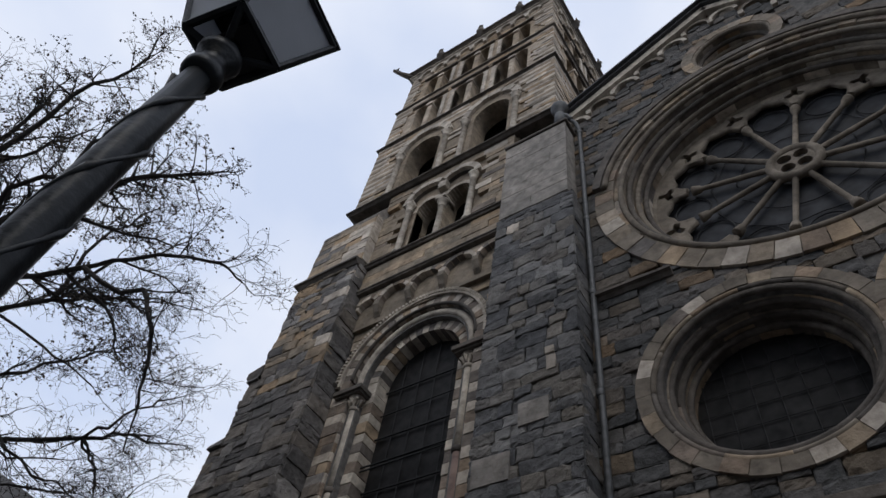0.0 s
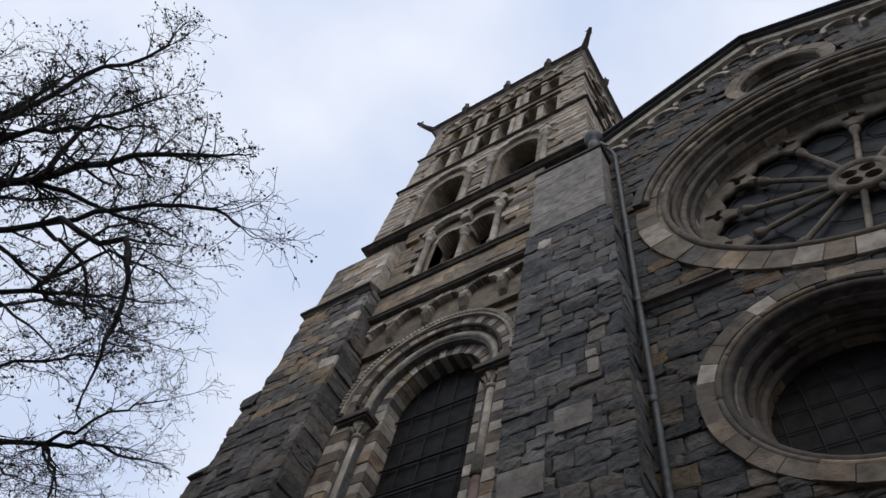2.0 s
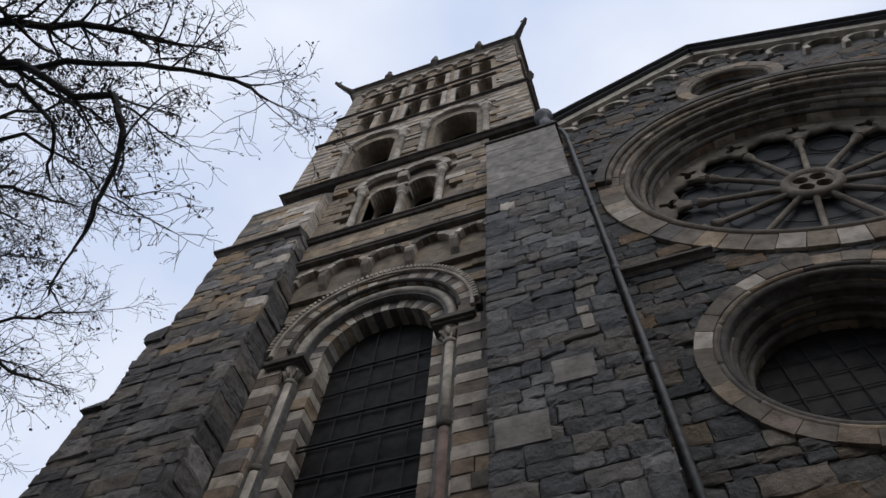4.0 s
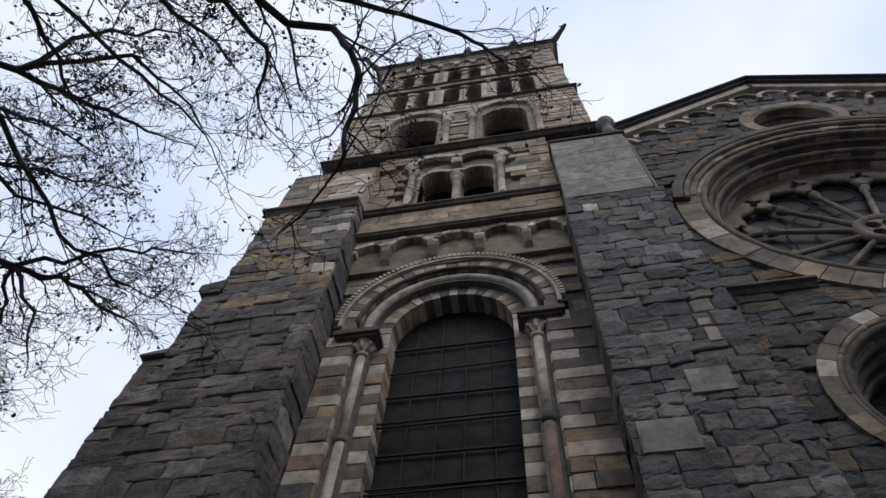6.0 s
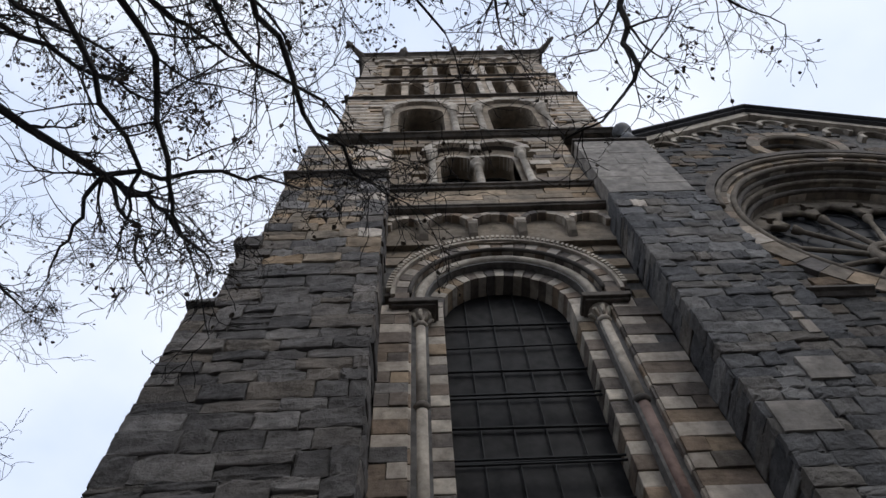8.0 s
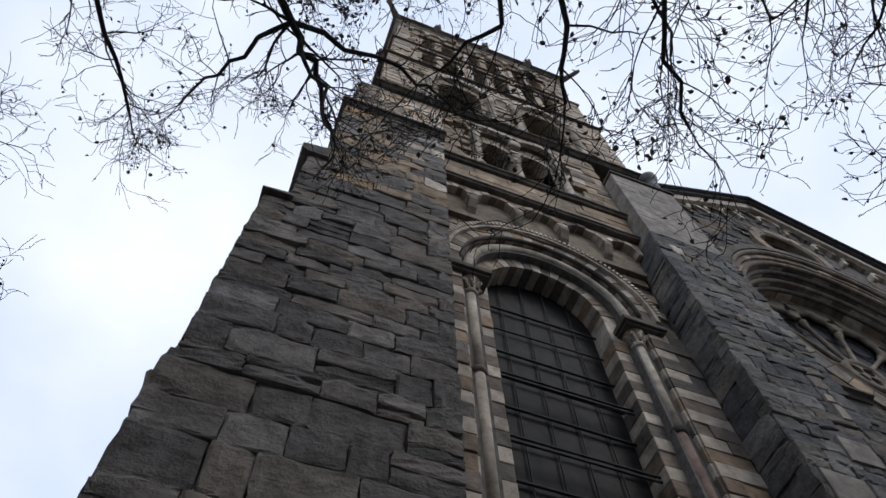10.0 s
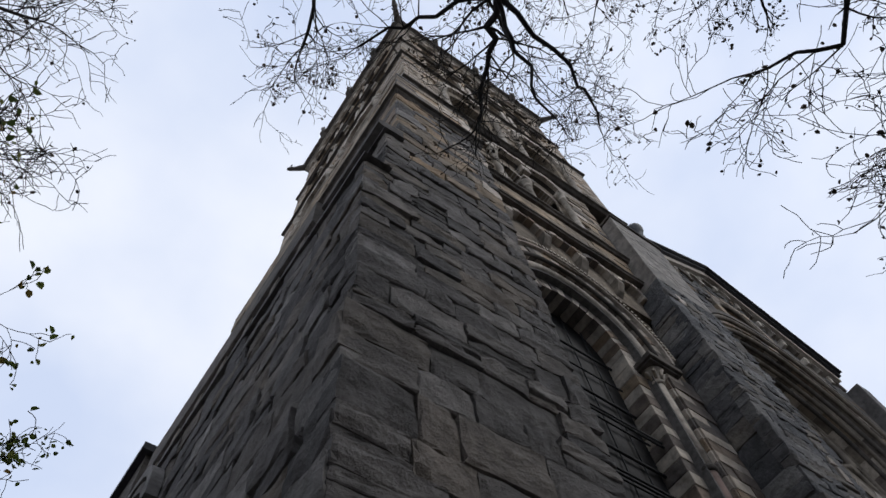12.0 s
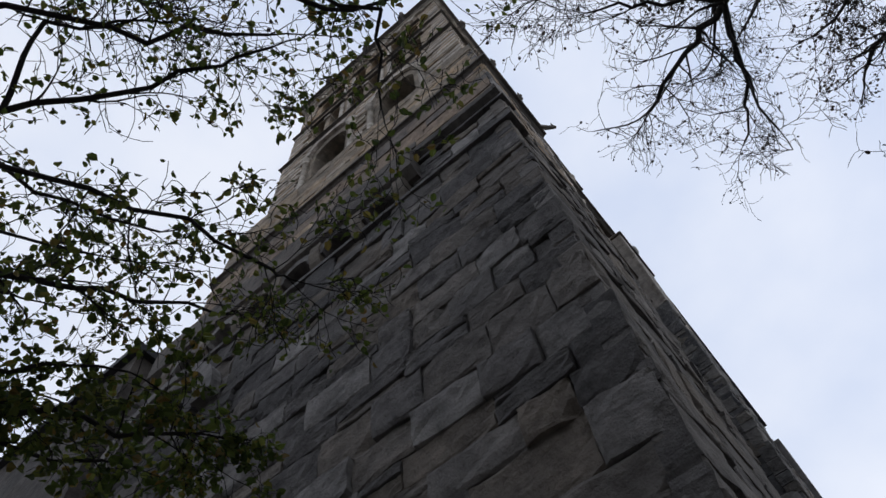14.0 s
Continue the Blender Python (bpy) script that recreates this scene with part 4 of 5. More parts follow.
lobes = [disc_loop(NX + 0.155 * math.cos(math.pi / 4 + k * math.pi / 2), ROSE_Z + 0.155 * math.sin(math.pi / 4 + k * math.pi / 2), 0.098, 18) for k in range(4)]
plate("hub_plate", disc_loop(NX, ROSE_Z, 0.31, 32), lobes, 0.57, 0.67, TRACERY, rose)
bm = bmesh.new()
tube_into(bm, [(NX + 2.0 * math.cos(2 * math.pi * i / 64), 0.6, ROSE_Z + 2.0 * math.sin(2 * math.pi * i / 64)) for i in range(64)], 0.06, 8, True)
part("outer_rim", bm, TRACERY, rose, smooth=True)
bm = bmesh.new()
ring_into(bm, NX, ROSE_Z, 2.55, 2.68, -0.11, 0.1, 8, 172, 60)
part("hood_mould", bm, TRIM, rose, "dark projecting hood over the upper half")
bm = bmesh.new()
tube_into(bm, [(x, -0.06, z) for x, z in arc(NX, ROSE_Z, 2.50, 8, 172, 60)], 0.045, 8)
part("hood_roll", bm, TRACERY, rose, smooth=True)
lead_rnd = random.Random(4)
bm = bmesh.new()
for i in range(12):
    am = radians(30 * i)
    for r in (0.8, 1.15):
        w = r * 0.27
        cx, cz = NX + r * math.cos(am), ROSE_Z + r * math.sin(am)
        t = (-math.sin(am), math.cos(am))
        mid = lead_rnd.uniform(-0.05, 0.05)
        tube_into(bm, [(cx - w * t[0], 0.705, cz - w * t[1]), (cx + mid * math.cos(am), 0.705, cz + mid * math.sin(am)), (cx + w * t[0], 0.705, cz + w * t[1])], 0.008, 4)
    fx, fz = NX + 1.46 * math.cos(am), ROSE_Z + 1.46 * math.sin(am)
    tube_into(bm, [(fx + 0.26 * math.cos(2 * math.pi * q / 20), 0.70, fz + 0.26 * math.sin(2 * math.pi * q / 20)) for q in range(20)], 0.012, 4, True)
part("lead_lines", bm, IRON, rose, kind="stuff")

string_course(3.46, 4.42, -0.0, 8.24, 0.10, 0.10, nave)

# portal hood
portal = thing("portal", "projecting pale banded stone portal with dark moulded cornice", "portal", kind="structure")
box("porch_wall", 4.80, 7.40, -0.20, 0.2, -0.3, 4.5, MORTAR, portal)
bm = bmesh.new()
box_into(bm, 4.68, 7.52, -0.36, 0.2, 4.56, 4.66, 0.012)
box_into(bm, 4.74, 7.46, -0.30, 0.2, 4.48, 4.565, 0.01)
part("cornice", bm, TRIM, portal)

# ---- downpipe ----
pipe = thing("downpipe", "grey lead rainwater pipe with collars down the wall corner", "downpipe")
bm = bmesh.new()
tube_into(bm, [(3.45, -0.07, 0.2), (3.435, -0.07, 7.0), (3.40, -0.08, 13.0), (3.36, -0.12, 13.2), (3.24, -0.2, 13.4)], 0.038, 10)
part("pipe", bm, LEAD, pipe, smooth=True)
for z in (1.5, 3.2, 4.9, 6.6, 8.3, 10.0, 11.7, 12.85):
    bm = bmesh.new()
    x = 3.452 - 0.05 * z / 13
    lathe_into(bm, x, -0.07, [(0.038, z - 0.05), (0.05, z - 0.04), (0.05, z + 0.04), (0.038, z + 0.05)], 10)
    part("collar", bm, LEAD, pipe, smooth=True)
bm = bmesh.new()
tube_into(bm, [(3.1, -0.24, 13.54), (3.24, -0.22, 13.4), (3.3, -0.18, 13.32)], [0.08, 0.07, 0.05], 8)
part("gutter_spout", bm, LEAD, pipe)

# ball finial at the gable foot
fin = thing("ball_finial", "weathered stone ball on a stub at the gable foot", "finial")
bm = bmesh.new()
lathe_into(bm, 3.12, -0.26, [(0.11, 13.05), (0.10, 13.5), (0.07, 13.6), (0.13, 13.66), (0.17, 13.76), (0.17, 13.84), (0.12, 13.94), (0.03, 13.98)], 14)
part("ball", bm, LEAD, fin, smooth=True)

# north-side body beyond the tower
rear = thing("transept", "dark low stone transept with flat roof edge behind the tower", "building", kind="structure")
box("wall", -2.78, 0.4, 5.75, 14.0, -0.3, 9.95, TRIM, rear)
box("roof", -2.88, 0.5, 5.65, 14.1, 9.95, 10.08, ROOFM, rear)
box("link_wall", -2.6, 0.3, 4.98, 5.75, -0.3, 9.3, TRIM, rear)

# unseen plain walls, added on the far sides to block low sky light
for nm, dims in (("street_wall_south", (-34, 34, -15.0, -14.4, -0.3, 12.0)), ("street_wall_north", (-13.6, -13.0, -10, 30, -0.3, 11.0)), ("street_wall_east", (24.0, 24.6, -17, 30, -0.3, 10.0))):
    tagged(box(nm, *dims, BLOCKER, kind="structure"), "unseen plain grey wall added to block low sky light", "wall")

# ---- corbels on the north side ----
north_table = thing("corbel_table", "row of dark stone corbels under a string on the tower side", "corbel table", kind="structure")


def north_band(y0, y1, out, z0, z1):
    """A chamfered band along the north face from y0 to y1, standing out to x = out."""
    bm = bmesh.new()
    vs = [bm.verts.new(p) for y in (y0, y1) for p in ((-2.40, y, z0), (out + 0.12, y, z0), (out, y, z0 + 0.1), (out, y, z1 - 0.08), (-2.40, y, z1))]
    for i in range(5):
        bm.faces.new((vs[i], vs[(i + 1) % 5], vs[5 + (i + 1) % 5], vs[5 + i]))
    bm.faces.new(vs[:5][::-1])
    bm.faces.new(vs[5:])
    bmesh.ops.recalc_face_normals(bm, faces=bm.faces)
    part("string_course", bm, TRIM, north_table)


north_band(-0.40, 0.80, -2.72, 9.05, 9.36)
north_band(0.80, 5.05, -2.79, 8.62, 9.36)
for i in range(7):
    y = 1.02 + 0.6 * i
    bm = bmesh.new()
    prof = [(-2.77, 8.63), (-2.78, 8.44), (-2.75, 8.28), (-2.70, 8.16), (-2.62, 8.06), (-2.55, 8.06), (-2.55, 8.63)]
    n = len(prof)
    cols = [[bm.verts.new((px, y + dy, pz)) for px, pz in prof] for dy in (-0.075, 0.075)]
    for k in range(n):
        bm.faces.new((cols[0][k], cols[0][(k + 1) % n], cols[1][(k + 1) % n], cols[1][k]))
    bm.faces.new(cols[0][::-1])
    bm.faces.new(cols[1])
    bmesh.ops.recalc_face_normals(bm, faces=bm.faces)
    part("corbel", bm, TRACERY, north_table, "weathered stone corbel")
    if i < 6:
        bm = bmesh.new()
        ring_into(bm, 0, 8.37, 0.19, 0.30, -0.02, 0.14, 0, 180, 8)
        ob = part("small_arch", bm, GREY, north_table)
        ob.data.transform(Matrix.Translation((-2.73, y + 0.30, 0)) @ NORTH_TURN)
# head of the window low on the north side
for r0, r1, out in ((0.42, 0.54, -2.90), (0.58, 0.70, -2.94), (0.74, 0.86, -2.96)):
    bm = bmesh.new()
    ring_into(bm, 0, 6.75, r0, r1, 0.0, 0.12, 0, 180, 18)
    ob = part("arch_ring", bm, GREY, north_table)
    ob.data.transform(Matrix.Translation((out, 4.0, 0)) @ NORTH_TURN)

# ---- street lamp ----
def street_lamp(x, y, base, head):
    g = thing("street_lamp", "dark painted cast-iron street lamp with milky glass lantern", "street lamp")
    bm = bmesh.new()
    lathe_into(bm, 0, 0, [(0.14, base), (0.14, base + 0.3), (0.085, base + 0.4), (0.056, base + 0.8), (0.05, head - 0.6), (0.044, head - 0.05)], 16)
    part("post", bm, PAINT, g, smooth=True)
    for turn in range(2):
        bm = bmesh.new()
        vine = [(0.049 * math.cos(0.42 * k + math.pi * turn), 0.049 * math.sin(0.42 * k + math.pi * turn), head - 2.2 + 0.05 * k) for k in range(41)]
        tube_into(bm, vine, [0.007 + 0.006 * (k % 4 == 0) for k in range(41)], 6)
        part("cast_vine", bm, PAINT, g, "raised cast ornament winding up the post", smooth=True)
    bm = bmesh.new()
    lathe_into(bm, 0, 0, [(0.048, head - 0.14), (0.066, head - 0.12), (0.07, head - 0.09), (0.05, head - 0.05), (0.052, head - 0.01), (0.074, head + 0.02), (0.08, head + 0.05), (0.052, head + 0.08), (0.044, head + 0.14)], 18)
    part("collar", bm, PAINT, g, smooth=True)
    z0, z1, b0, b1 = head + 0.16, head + 0.52, 0.12, 0.205
    corners = [(-1, -1), (1, -1), (1, 1), (-1, 1)]
    frame_part = bmesh.new()
    for sx, sy in corners:
        tube_into(frame_part, [(sx * b0, sy * b0, z0), (sx * b1, sy * b1, z1)], 0.014, 6)
        tube_into(frame_part, [(sx * 0.04, sy * 0.04, head + 0.1), (sx * b0, sy * b0, z0)], 0.014, 6)
    for b, z in ((b0, z0), (b1, z1)):
        for (ax, ay), (bx, by) in zip(corners, corners[1:] + corners[:1]):
            tube_into(frame_part, [(ax * b, ay * b, z), (bx * b, by * b, z)], 0.016, 6)
    lantern = part("lantern_frame", frame_part, PAINT, g)
    for (ax, ay), (bx, by) in zip(corners, corners[1:] + corners[:1]):
        bm = bmesh.new()
        q = [bm.verts.new(p) for p in ((ax * b0, ay * b0, z0), (bx * b0, by * b0, z0), (bx * b1, by * b1, z1), (ax * b1, ay * b1, z1))]
        bm.faces.new(q)
        bmesh.ops.solidify(bm, geom=bm.faces[:], thickness=0.006)
        part("pane", bm, FROST, lantern, "milky white glass pane")
    box("gear_tray", -0.13, 0.13, -0.05, 0.13, z0 + 0.005, z0 + 0.02, IRON, g)
    bm = bmesh.new()
    lathe_into(bm, 0, 0, [(0.32, z1 + 0.01), (0.30, z1 + 0.05), (0.2, z1 + 0.17), (0.07, z1 + 0.24), (0.05, z1 + 0.32), (0.01, z1 + 0.36)], 4)
    bmesh.ops.rotate(bm, cent=(0, 0, 0), matrix=pose(0, 0, 0, 0, 0, 45).to_3x3(), verts=bm.verts)
    part("roof", bm, PAINT, g)
    g.matrix_basis = pose(x, y, 0.461, 0, 0, 12) @ Matrix.Scale(0.75, 4)


street_lamp(4.611, -5.138, -0.95, 3.247)


# ---- trees ----
def grow_tree(name, label, base, limbs, seed, twig_len, leaf_mat, leaf_count, leaf_size, trunk_r, levels=4, spread=0.8, droop=0.12, leaf_name="foliage", fork=0.45, sag=0.35, per=2, bare=0.3, thin=0.0024):
    """Trunk, the listed main limbs (points and base radius), then forking twigs and leaves along them."""
    rnd = random.Random(seed)
    t = thing(name, label, "tree")
    wood_v, wood_f = [], []
    tips = []

    def seg(a, b, ra, rb, sides):
        d = (b - a)
        if d.length < 1e-4:
            return
        d.normalize()
        s = d.orthogonal().normalized()
        u = d.cross(s)
        i0 = len(wood_v)
        for p, r in ((a, ra), (b, rb)):
            for k in range(sides):
                an = 2 * math.pi * k / sides
                wood_v.append(tuple(p + r * (math.cos(an) * s + math.sin(an) * u)))
        for k in range(sides):
            wood_f.append((i0 + k, i0 + (k + 1) % sides, i0 + sides + (k + 1) % sides, i0 + sides + k))

    def twig(p, d, length, r, level, floor):
        n = 5 if level > 1 else 4
        for i in range(n):
            d = (d + Vector((rnd.uniform(-1, 1), rnd.uniform(-1, 1), rnd.uniform(-1, 1))) * (0.28 if level > 1 else 0.42) + Vector((0, 0, -droop * 0.6 if level < 2 else 0.06))).normalized()
            if p.z + d.z * length / n < floor:
                d = Vector((d.x, d.y, abs(d.z) * 0.6 + 0.1)).normalized()
            q = p + d * length / n
            r2 = r * 0.86
            seg(p, q, max(r, thin), max(r2, thin * 0.8), 5 if r > 0.012 else 3)
            p, r = q, r2
            if level > 0 and i > 0:
                for _ in range(2 if rnd.random() < fork else 1):
                    side = Vector((rnd.uniform(-1, 1), rnd.uniform(-1, 1), rnd.uniform(-0.8, 0.8)))
                    nd = (d * 0.75 + side * spread).normalized()
                    twig(p, nd, length * rnd.uniform(0.42, 0.66), r * 0.68, level - 1, floor)
            elif level == 0:
                tips.append((p.copy(), d.copy()))
        if level <= 1:
            tips.append((p, d))

    for pts, r0, dense in limbs:
        ps = [Vector(p) for p in pts]
        fine = []
        for a, b in zip(ps, ps[1:]):
            for k in range(4):
                fine.append(a.lerp(b, k / 4) + Vector((rnd.uniform(-1, 1), rnd.uniform(-1, 1), rnd.uniform(-1, 1))) * min(0.06, 0.07 * (b - a).length) * (1 if k else 0))
        fine.append(ps[-1])
        m = len(fine)
        kept = len(tips)
        for i in range(m - 1):
            ra, rb = r0 * (1 - 0.75 * i / m), r0 * (1 - 0.75 * (i + 1) / m)
            seg(fine[i], fine[i + 1], ra, rb, 7)
            if i > 2:
                d = (fine[i + 1] - fine[i]).normalized()
                for _ in range(per + dense):
                    side = Vector((rnd.uniform(-1, 1), rnd.uniform(-1, 1), rnd.uniform(-0.7, 0.9)))
                    twig(fine[i + 1], (d * 0.6 + side * 0.8).normalized(), twig_len * rnd.uniform(0.6, 1.1 + 0.15 * max(dense, 0)), max(rb * 0.5, min(0.011, r0 * 0.16) if dense > 0 else 0.0), levels - 2, fine[i + 1].z - sag)
        twig(fine[-1], (fine[-1] - fine[-2]).normalized(), twig_len, r0 * 0.25, levels - 2, fine[-1].z - sag)
        if dense > 0:
            tips[kept:] = [(p, d * 1.4) for p, d in tips[kept:]]
        else:
            tips[kept:] = rnd.sample(tips[kept:], int(bare * (len(tips) - kept)))
    me = bpy.data.meshes.new("crown")
    me.from_pydata(wood_v, [], wood_f)
    link_mesh("crown", me, BARK, t, kind="stuff")
    bm = bmesh.new()
    lathe_into(bm, base[0], base[1], [(trunk_r * 1.5, -0.3), (trunk_r * 1.1, 0.4), (trunk_r, 1.5), (trunk_r * 0.9, base[2])], 12)
    part("trunk", bm, BARK, t, smooth=True)
    lv, lf = [], []
    rnd.shuffle(tips)
    for p, d in tips[:leaf_count]:
        s = leaf_size * d.length * rnd.uniform(0.5, 1.25)
        a = Vector((rnd.uniform(-1, 1), rnd.uniform(-1, 1), rnd.uniform(-1, 0.4))).normalized()
        b = a.orthogonal().normalized()
        b = (Matrix.Rotation(rnd.uniform(0, 6.28), 3, a) @ b)
        c = a.cross(b) * 0.18
        i0 = len(lv)
        o = p + a * 0.01
        for q in (o, o + a * s * 0.3 + b * s * 0.36 + c * s, o + a * s * 0.72 + b * s * 0.3 + c * s, o + a * s, o + a * s * 0.72 - b * s * 0.3 + c * s, o + a * s * 0.3 - b * s * 0.36 + c * s):
            lv.append(tuple(q))
        lf += [(i0, i0 + 1, i0 + 2, i0 + 3), (i0, i0 + 3, i0 + 4, i0 + 5)]
    me = bpy.data.meshes.new(leaf_name)
    me.from_pydata(lv, [], lf)
    link_mesh(leaf_name, me, leaf_mat, t, kind="stuff")
    return t


T1 = (-4.6, -5.6, 3.6)
FORK = (-2.85, -2.12, 6.64)
LOW = (-2.6, -4.4, 5.2)
HIGH = (-3.7, -5.1, 6.4)
grow_tree("bare_tree", "almost leafless dark tree with spreading drooping limbs", T1, [
    ([T1, (-4.0, -4.0, 5.6), FORK, (-2.62, -1.77, 6.88), (-2.35, -1.3, 7.0)], 0.044, 0),
    ([FORK, (-2.06, -2.04, 6.9), (-1.5, -1.8, 7.1)], 0.022, 0),
    ([FORK, (-3.2, -1.7, 6.7), (-3.45, -1.3, 6.6)], 0.02, 0),
    ([FORK, (-2.6, -1.9, 6.3), (-2.3, -1.75, 5.7)], 0.02, -1),
    ([T1, (-4.5, -3.5, 5.7), (-3.96, -1.66, 6.46), (-3.75, -1.1, 6.6)], 0.03, 0),
    ([T1, (-3.6, -5.0, 4.6), LOW], 0.06, -2),
    ([LOW, (-1.75, -3.35, 5.0), (-1.57, -2.9, 4.5), (-1.5, -2.65, 4.3)], 0.022, -1),
    ([LOW, (-1.3, -3.6, 5.2), (-1.05, -2.99, 4.9), (-0.75, -2.65, 4.85)], 0.022, -1),
    ([(-4.0, -4.0, 5.6), (-3.7, -3.2, 7.2), (-3.3, -2.6, 7.9), (-2.9, -2.3, 8.2)], 0.032, 1),
    ([LOW, (-2.05, -3.3, 5.0), (-1.78, -2.79, 4.71), (-1.95, -2.5, 4.85)], 0.02, -1),
    ([LOW, (-1.7, -3.8, 5.2), (-1.28, -3.2, 5.02), (-0.9, -2.9, 5.1)], 0.02, -1),
    ([T1, HIGH, (-2.0, -4.7, 6.6), (-0.6, -4.1, 6.5), (0.42, -3.65, 6.1), (0.6, -3.46, 5.7), (0.59, -3.28, 5.35), (0.53, -3.1, 4.95)], 0.042, -1),
    ([(-0.6, -4.1, 6.5), (0.02, -3.62, 5.95), (-0.05, -3.3, 5.7)], 0.022, -1),
    ([(-0.6, -4.1, 6.5), (0.5, -3.75, 6.5), (1.2, -3.46, 6.25), (1.45, -3.3, 6.0)], 0.026, -1),
    ([(-2.0, -4.7, 6.6), (-0.9, -3.7, 5.9), (-0.35, -3.25, 5.52)], 0.02, -1),
    ([T1, (-4.1, -4.8, 6.4), (-3.1, -3.5, 8.1), (-2.73, -2.99, 8.46), (-2.31, -2.64, 8.54)], 0.05, 0),
    ([(-3.1, -3.5, 8.1), (-2.2, -3.4, 8.6), (-1.7, -2.6, 8.5)], 0.03, 0),
    ([HIGH, (-2.5, -4.9, 7.4), (-1.85, -4.55, 8.0), (-1.0, -4.2, 8.6), (-0.3, -3.7, 8.9)], 0.075, 1),
    ([(-1.85, -4.55, 8.0), (-1.6, -3.9, 8.3), (-1.2, -3.2, 8.5)], 0.035, 1),
    ([(-1.85, -4.55, 8.0), (-1.4, -4.8, 9.0), (-0.9, -4.6, 9.7)], 0.04, 1),
    ([(-2.5, -4.9, 7.4), (-2.4, -4.0, 7.6), (-2.3, -3.3, 7.5)], 0.035, 1),
    ([HIGH, (-2.8, -5.4, 8.2), (-1.9, -5.4, 9.9), (-1.1, -5.2, 10.8)], 0.06, 1),
    ([HIGH, (-3.4, -5.5, 8.0), (-2.9, -5.5, 8.6), (-2.6, -5.5, 9.6), (-2.45, -5.6, 10.3)], 0.06, 1),
    ([(-3.4, -5.5, 8.0), (-3.3, -6.0, 9.3), (-3.2, -6.3, 10.3)], 0.045, 1),
    ([(-2.9, -5.5, 8.6), (-2.4, -5.1, 9.2), (-2.0, -4.9, 9.8)], 0.035, 1),
    ([HIGH, (-3.0, -5.0, 7.6), (-2.5, -4.5, 8.3), (-2.3, -4.1, 8.8)], 0.04, 1),
    ([T1, (-4.9, -4.4, 7.2), (-4.87, -3.15, 9.68), (-4.6, -2.5, 9.95)], 0.045, 1),
    ([(-4.87, -3.15, 9.68), (-4.2, -2.7, 9.7), (-3.6, -2.3, 9.5)], 0.03, 0),
    ([(-3.1, -3.5, 8.1), (-2.9, -3.6, 9.3), (-2.3, -3.4, 10.0)], 0.035, 1),
    ([(-2.5, -4.9, 7.4), (-1.4, -5.0, 7.5), (-0.4, -4.7, 7.4), (0.3, -4.4, 7.2)], 0.04, 0),
], 17, 0.5, DRY_LEAF, 11000, 0.028, 0.24, levels=4, spread=0.95, fork=0.26, sag=0.22, thin=0.0022)

T3 = (-8.6, -0.6, 4.0)
grow_tree("bare_tree", "slender bare tree with thin upright twigs", T3, [
    ([T3, (-7.4, -0.4, 5.6), (-6.5, 0.0, 6.8), (-5.9, 0.2, 7.3)], 0.05, 1),
    ([T3, (-7.2, 0.4, 5.4), (-6.1, 0.9, 6.3), (-5.5, 1.0, 6.6)], 0.045, 1),
    ([T3, (-7.3, 0.2, 6.0), (-6.3, 0.3, 7.8), (-5.8, 0.3, 8.3)], 0.04, 0),
    ([(-7.3, 0.2, 6.0), (-6.3, 0.8, 7.0), (-5.7, 1.1, 7.3)], 0.03, 0),
], 29, 0.7, DRY_LEAF, 500, 0.024, 0.16, levels=4, spread=0.9, fork=0.2, thin=0.0034)

T2 = (-8.0, 3.4, 3.2)
